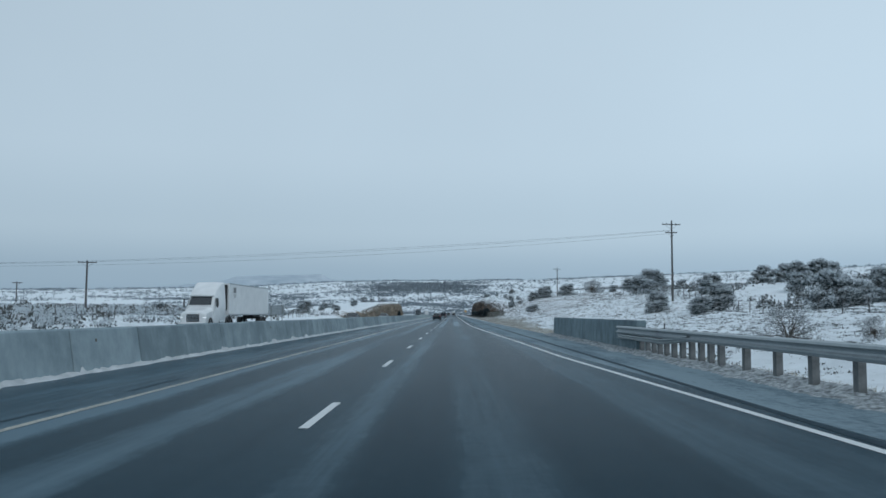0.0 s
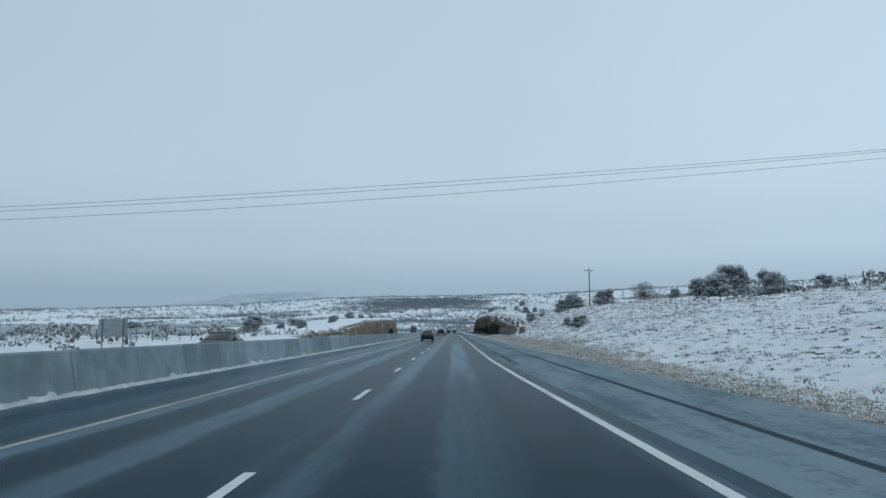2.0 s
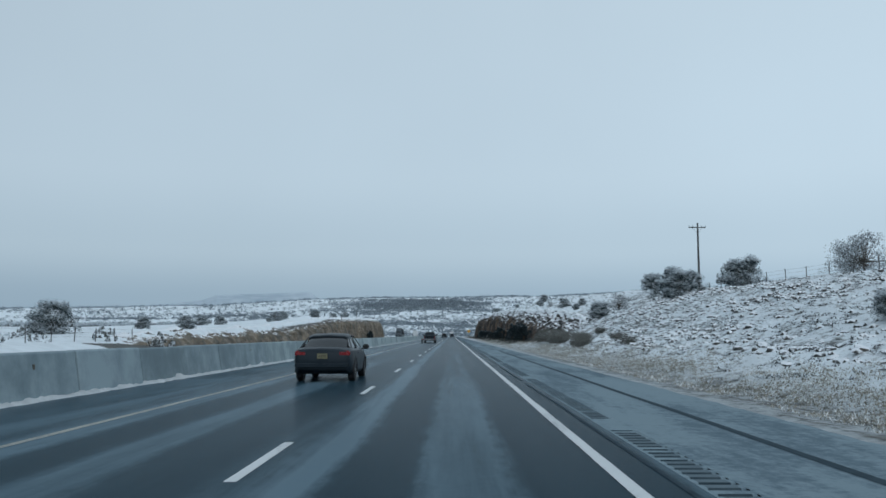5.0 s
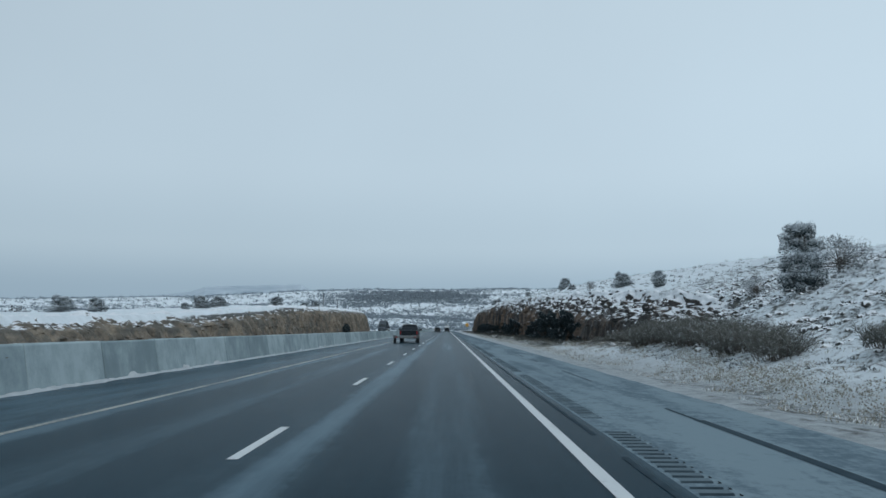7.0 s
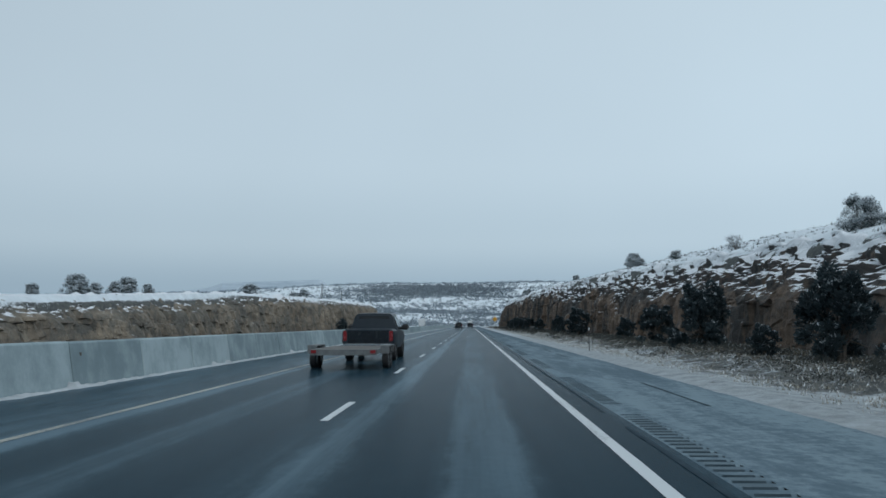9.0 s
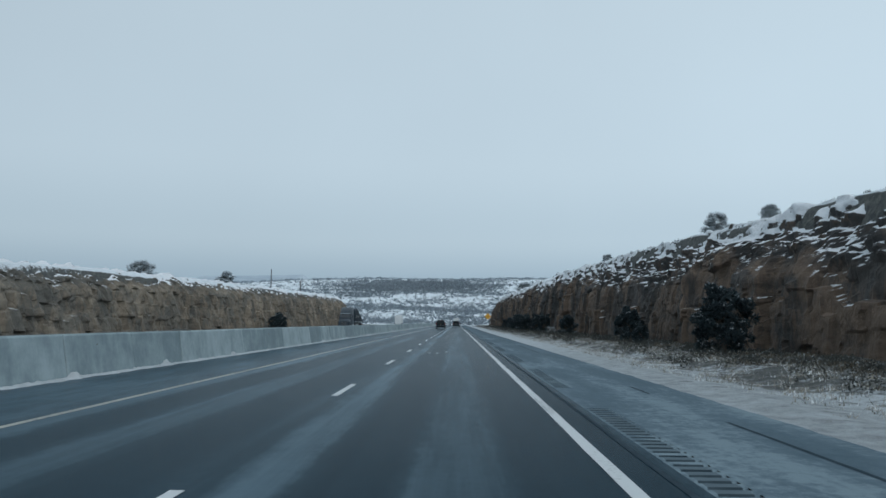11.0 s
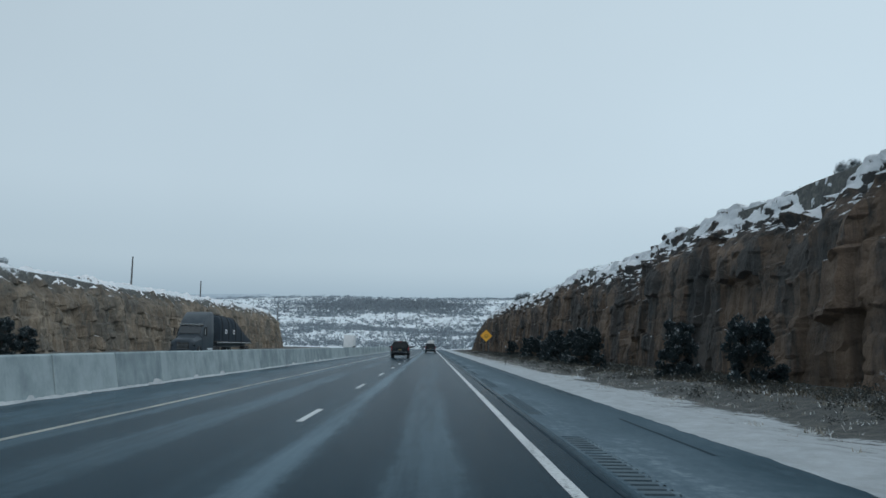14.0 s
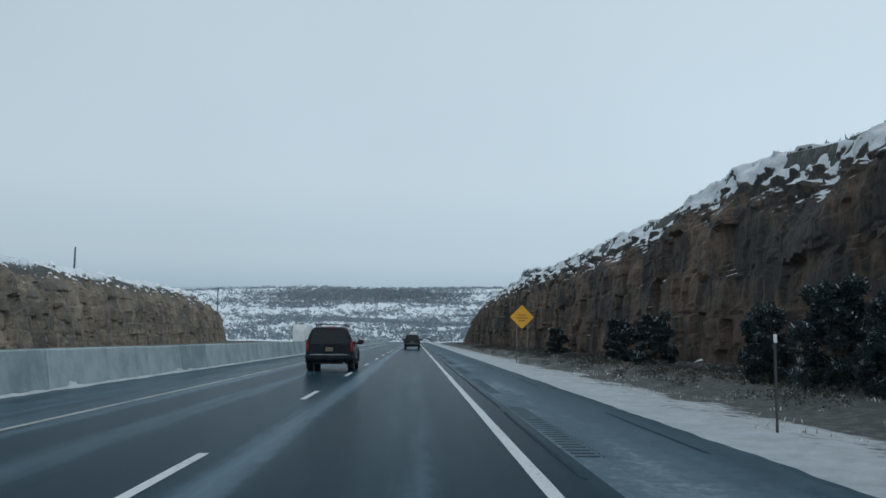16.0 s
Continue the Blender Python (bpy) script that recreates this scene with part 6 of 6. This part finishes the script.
        part("fuel_tank", bm, ALLOY, c, "polished fuel tank")
        wheel(c, s * 1.05, 1.1, 0.51, 0.30, False)
        wheel(c, s * 0.98, 6.0, 0.51, 0.56, False)
        wheel(c, s * 0.98, 7.3, 0.51, 0.56, False)
    return c


def box_trailer():
    c = tagged(new("box_trailer"), "long plain white box trailer behind the tractor", "trailer")
    bm = bmesh.new()
    box(bm, 0, 8.0, 2.62, 2.59, 16.0, 2.82)
    rounded(bm, 0.03, 2)
    part("box", bm, PAINT_WHITE, c, "white ribbed box")
    for s in (-1, 1):
        for z in (1.26, 4.0):
            bm = bmesh.new()
            box(bm, s * 1.30, 8.0, z, 0.03, 15.96, 0.10)
            part("rub_rail", bm, STEEL, c)
        bm = bmesh.new()
        box(bm, s * 1.302, 1.9, 3.45, 0.014, 0.9, 0.5)
        for k in range(3):
            box(bm, s * 1.302, 1.9, 3.05 - k * 0.12, 0.014, 0.9 - k * 0.2, 0.06)
        part("marking", bm, PAINT_GREY, c, "grey unreadable marking bars")
        for y in (13.2, 14.6):
            wheel(c, s * 0.98, y, 0.51, 0.56, False)
        bm = bmesh.new()
        box(bm, s * 0.55, 3.0, 0.6, 0.12, 0.12, 1.2)
        part("landing_leg", bm, RUST_STEEL, c)
    bm = bmesh.new()
    box(bm, 0, 14.0, 1.05, 1.0, 3.2, 0.3)
    box(bm, 0, 15.95, 0.85, 2.3, 0.08, 0.12)
    part("underframe", bm, BLACK_TRIM, c)
    bm = bmesh.new()
    box(bm, 0, -0.22, 2.75, 2.3, 0.46, 2.3)
    rounded(bm, 0.06, 2)
    part("cooling_unit", bm, BLACK_TRIM, c, "dark cooling unit on the trailer front")
    return c


def flatbed():
    """A long low flatbed; its front stands at the origin."""
    c = tagged(new("flatbed_trailer"), "dark flatbed trailer with reflective tape along its edge", "trailer")
    bm = bmesh.new()
    box(bm, 0, 7.7, 1.33, 2.55, 15.4, 0.16)
    rounded(bm, 0.02, 1)
    part("deck", bm, BLACK_TRIM, c)
    for s in (-0.5, 0.5):
        bm = bmesh.new()
        box(bm, s, 7.7, 1.06, 0.16, 14.8, 0.38)
        part("beam", bm, RUST_STEEL, c)
    for s in (-1, 1):
        for k in range(24):
            bm = bmesh.new()
            box(bm, s * 1.282, 0.5 + k * 0.63, 1.33, 0.012, 0.34, 0.07)
            part("reflective_tape", bm, REFLECT, c, "white reflective tape")
        for y in (12.4, 13.7):
            wheel(c, s * 0.98, y, 0.51, 0.56, False)
        bm = bmesh.new()
        box(bm, s * 0.6, 2.6, 0.62, 0.12, 0.12, 1.24)
        part("landing_leg", bm, RUST_STEEL, c)
    return c


def tarped_load():
    """Two humped loads under one tarpaulin, falling to the rear."""
    c = tagged(new("tarped_load"), "dark tarpaulin drawn over a humped load on the flatbed", "cargo")
    crest = [(-0.06, 0.03), (0.0, 2.0), (0.35, 2.42), (1.6, 2.52), (3.2, 2.46), (4.3, 2.34), (4.75, 2.22), (5.1, 2.42), (6.6, 2.40), (8.2, 2.0), (9.8, 1.42), (11.4, 0.95), (12.9, 0.6), (14.0, 0.32)]
    ys = spaced((-0.06, 0.0, 0.06), (0.0, 14.0, 0.25))
    turns = [i / 14 for i in range(15)]
    verts = []
    for y in ys:
        h = lerp_table(y, crest)
        for u in turns:
            a = math.pi * u
            cx, cz = math.cos(a), math.sin(a)
            x = 1.24 * math.copysign(abs(cx) ** 0.42, cx)
            z = h * cz ** 0.5
            fold = 0.05 * noise.noise((x * 2, y * 1.6, z)) + 0.03 * math.sin(y * 5 + 3 * noise.noise((y, x, 0)))
            verts.append((x * (1 + fold * 0.5), y, max(z + fold * cz, 0.0)))
    tarp = sheet("tarp", verts, lattice(len(turns), len(ys)), TARP, smooth=True, parent=c)
    for y in (2.2, 5.4):
        for s in (-1, 1):
            bm = bmesh.new()
            box(bm, s * 1.29, y, 0.95, 0.014, 0.75, 0.42)
            part("placard", bm, PAINT_WHITE, c, "white placard")
            bm = bmesh.new()
            box(bm, s * 1.30, y, 0.95, 0.014, 0.34, 0.16)
            part("placard_bar", bm, BLACK_TRIM, c, "dark bar")
    for y in (0.9, 3.4, 6.4, 9.0):
        bm = bmesh.new()
        rim = [(1.27 * math.copysign(abs(math.cos(math.pi * u)) ** 0.42, math.cos(math.pi * u)), y, (lerp_table(y, crest) + 0.04) * math.sin(math.pi * u) ** 0.5) for u in turns]
        for a, b in zip(rim, rim[1:]):
            tube(bm, a, b, 0.03, 0.03, 5)
        part("strap", bm, BLACK_TRIM, c, "webbing strap")
    return c


def delivery_truck(label, paint):
    c = tagged(new("delivery_truck"), label, "truck")
    bm = bmesh.new()
    box(bm, 0, 3.2, 2.3, 2.5, 6.4, 2.7)
    rounded(bm, 0.03, 2)
    part("box", bm, paint, c)
    for s in (-0.6, 0.6):
        part("door", slab([(s - 0.57, -0.02, 1.05), (s + 0.57, -0.02, 1.05), (s + 0.57, -0.02, 3.5), (s - 0.57, -0.02, 3.5)], 0.02, (0, -1, 0)), PAINT_WHITE, c)
    bm = bmesh.new()
    box(bm, 0, 7.4, 1.7, 2.2, 1.9, 2.2)
    rounded(bm, 0.12, 2)
    part("cab", bm, PAINT_WHITE, c)
    bm = bmesh.new()
    box(bm, 0, 0.0, 0.62, 2.3, 0.12, 0.18)
    box(bm, 0, 4.0, 0.8, 1.0, 7.6, 0.25)
    part("chassis", bm, BLACK_TRIM, c)
    for s in (-1, 1):
        wheel(c, s * 0.95, 1.6, 0.46, 0.5, False)
        wheel(c, s * 1.0, 7.4, 0.46, 0.28, False)
        bm = bmesh.new()
        box(bm, s * 1.05, -0.06, 0.72, 0.22, 0.04, 0.12)
        part("tail_lamp", bm, TAIL, c, "red tail lamp")
    return c


def stand(thing, x, y, turn=0.0, z=0.0, tip=0.0):
    thing.matrix_basis = Matrix.Translation((x, y, z)) @ Matrix.Rotation(radians(turn), 4, "Z") @ Matrix.Rotation(radians(tip), 4, "X")
    return thing


stand(big_suv(TAIL, PAINT_BLACK, "wet black full-size SUV with roof rails and tinted windows"), -0.98, 515.5, 0.6)
stand(big_suv(TAIL, PAINT_DARK, "dirty dark SUV farther along the wet road"), 2.25, 588, 0)
stand(pickup(), -1.75, 312.5, 0)
stand(flat_trailer(), -1.75, 306.2, 0)
stand(sedan(PAINT_DARK, "dirty dark sedan in the passing lane"), -1.75, 188, 0)
stand(sedan(PAINT_DARK, "dark sedan coming along the opposite carriageway"), -12.0, 121, 180)
stand(sedan(PAINT_GREY, "grey sedan coming along the opposite carriageway"), -12.0, 173, 180)
stand(delivery_truck("white box truck coming along the opposite carriageway", PAINT_WHITE), -18.0, 640, 180)
stand(delivery_truck("pale grey box truck far along the wet road", PAINT_GREY), 2.2, 752, 0)
stand(tractor(PAINT_WHITE, HEADLIT, "white highway tractor with lit headlamps"), -19.4, 70.6, 0)
stand(box_trailer(), -19.4, 76.8, 0)
stand(tractor(PAINT_NAVY, GLASS, "dark slate highway tractor pulling a flatbed"), -18.8, 496, 0)
stand(flatbed(), -18.8, 502.4, 0)
stand(tarped_load(), -18.8, 503.6, 0, 1.42)


def snow_clump(x, y, size, seed):
    """A lump of slush dropped on the road."""
    bm = bmesh.new()
    bmesh.ops.create_icosphere(bm, subdivisions=2, radius=size)
    for v in bm.verts:
        v.co *= 1 + 0.35 * noise.noise(v.co / size * 1.6 + Vector((seed, 0, 0)))
        v.co.z = max(v.co.z * 0.55, -0.02)
    ob = part("snow_clump", bm, SLUSH)
    ob.location = (x, y, 0.01)
    return tagged(ob, "dirty lump of slush lying on the wet road", "snow", "slush lumps")


for k, (x, y, size) in enumerate([(-6.3, 475, 0.13), (-6.0, 478.5, 0.07), (-5.6, 483, 0.06), (1.87, 377.9, 0.06), (1.1, 376.1, 0.05), (1.45, 376.2, 0.05), (-6.2, 62, 0.12), (-5.9, 140, 0.08), (7.3, 118, 0.07), (7.6, 95, 0.09), (7.8, 88, 0.07)]):
    snow_clump(x, y, size, k * 3.1)
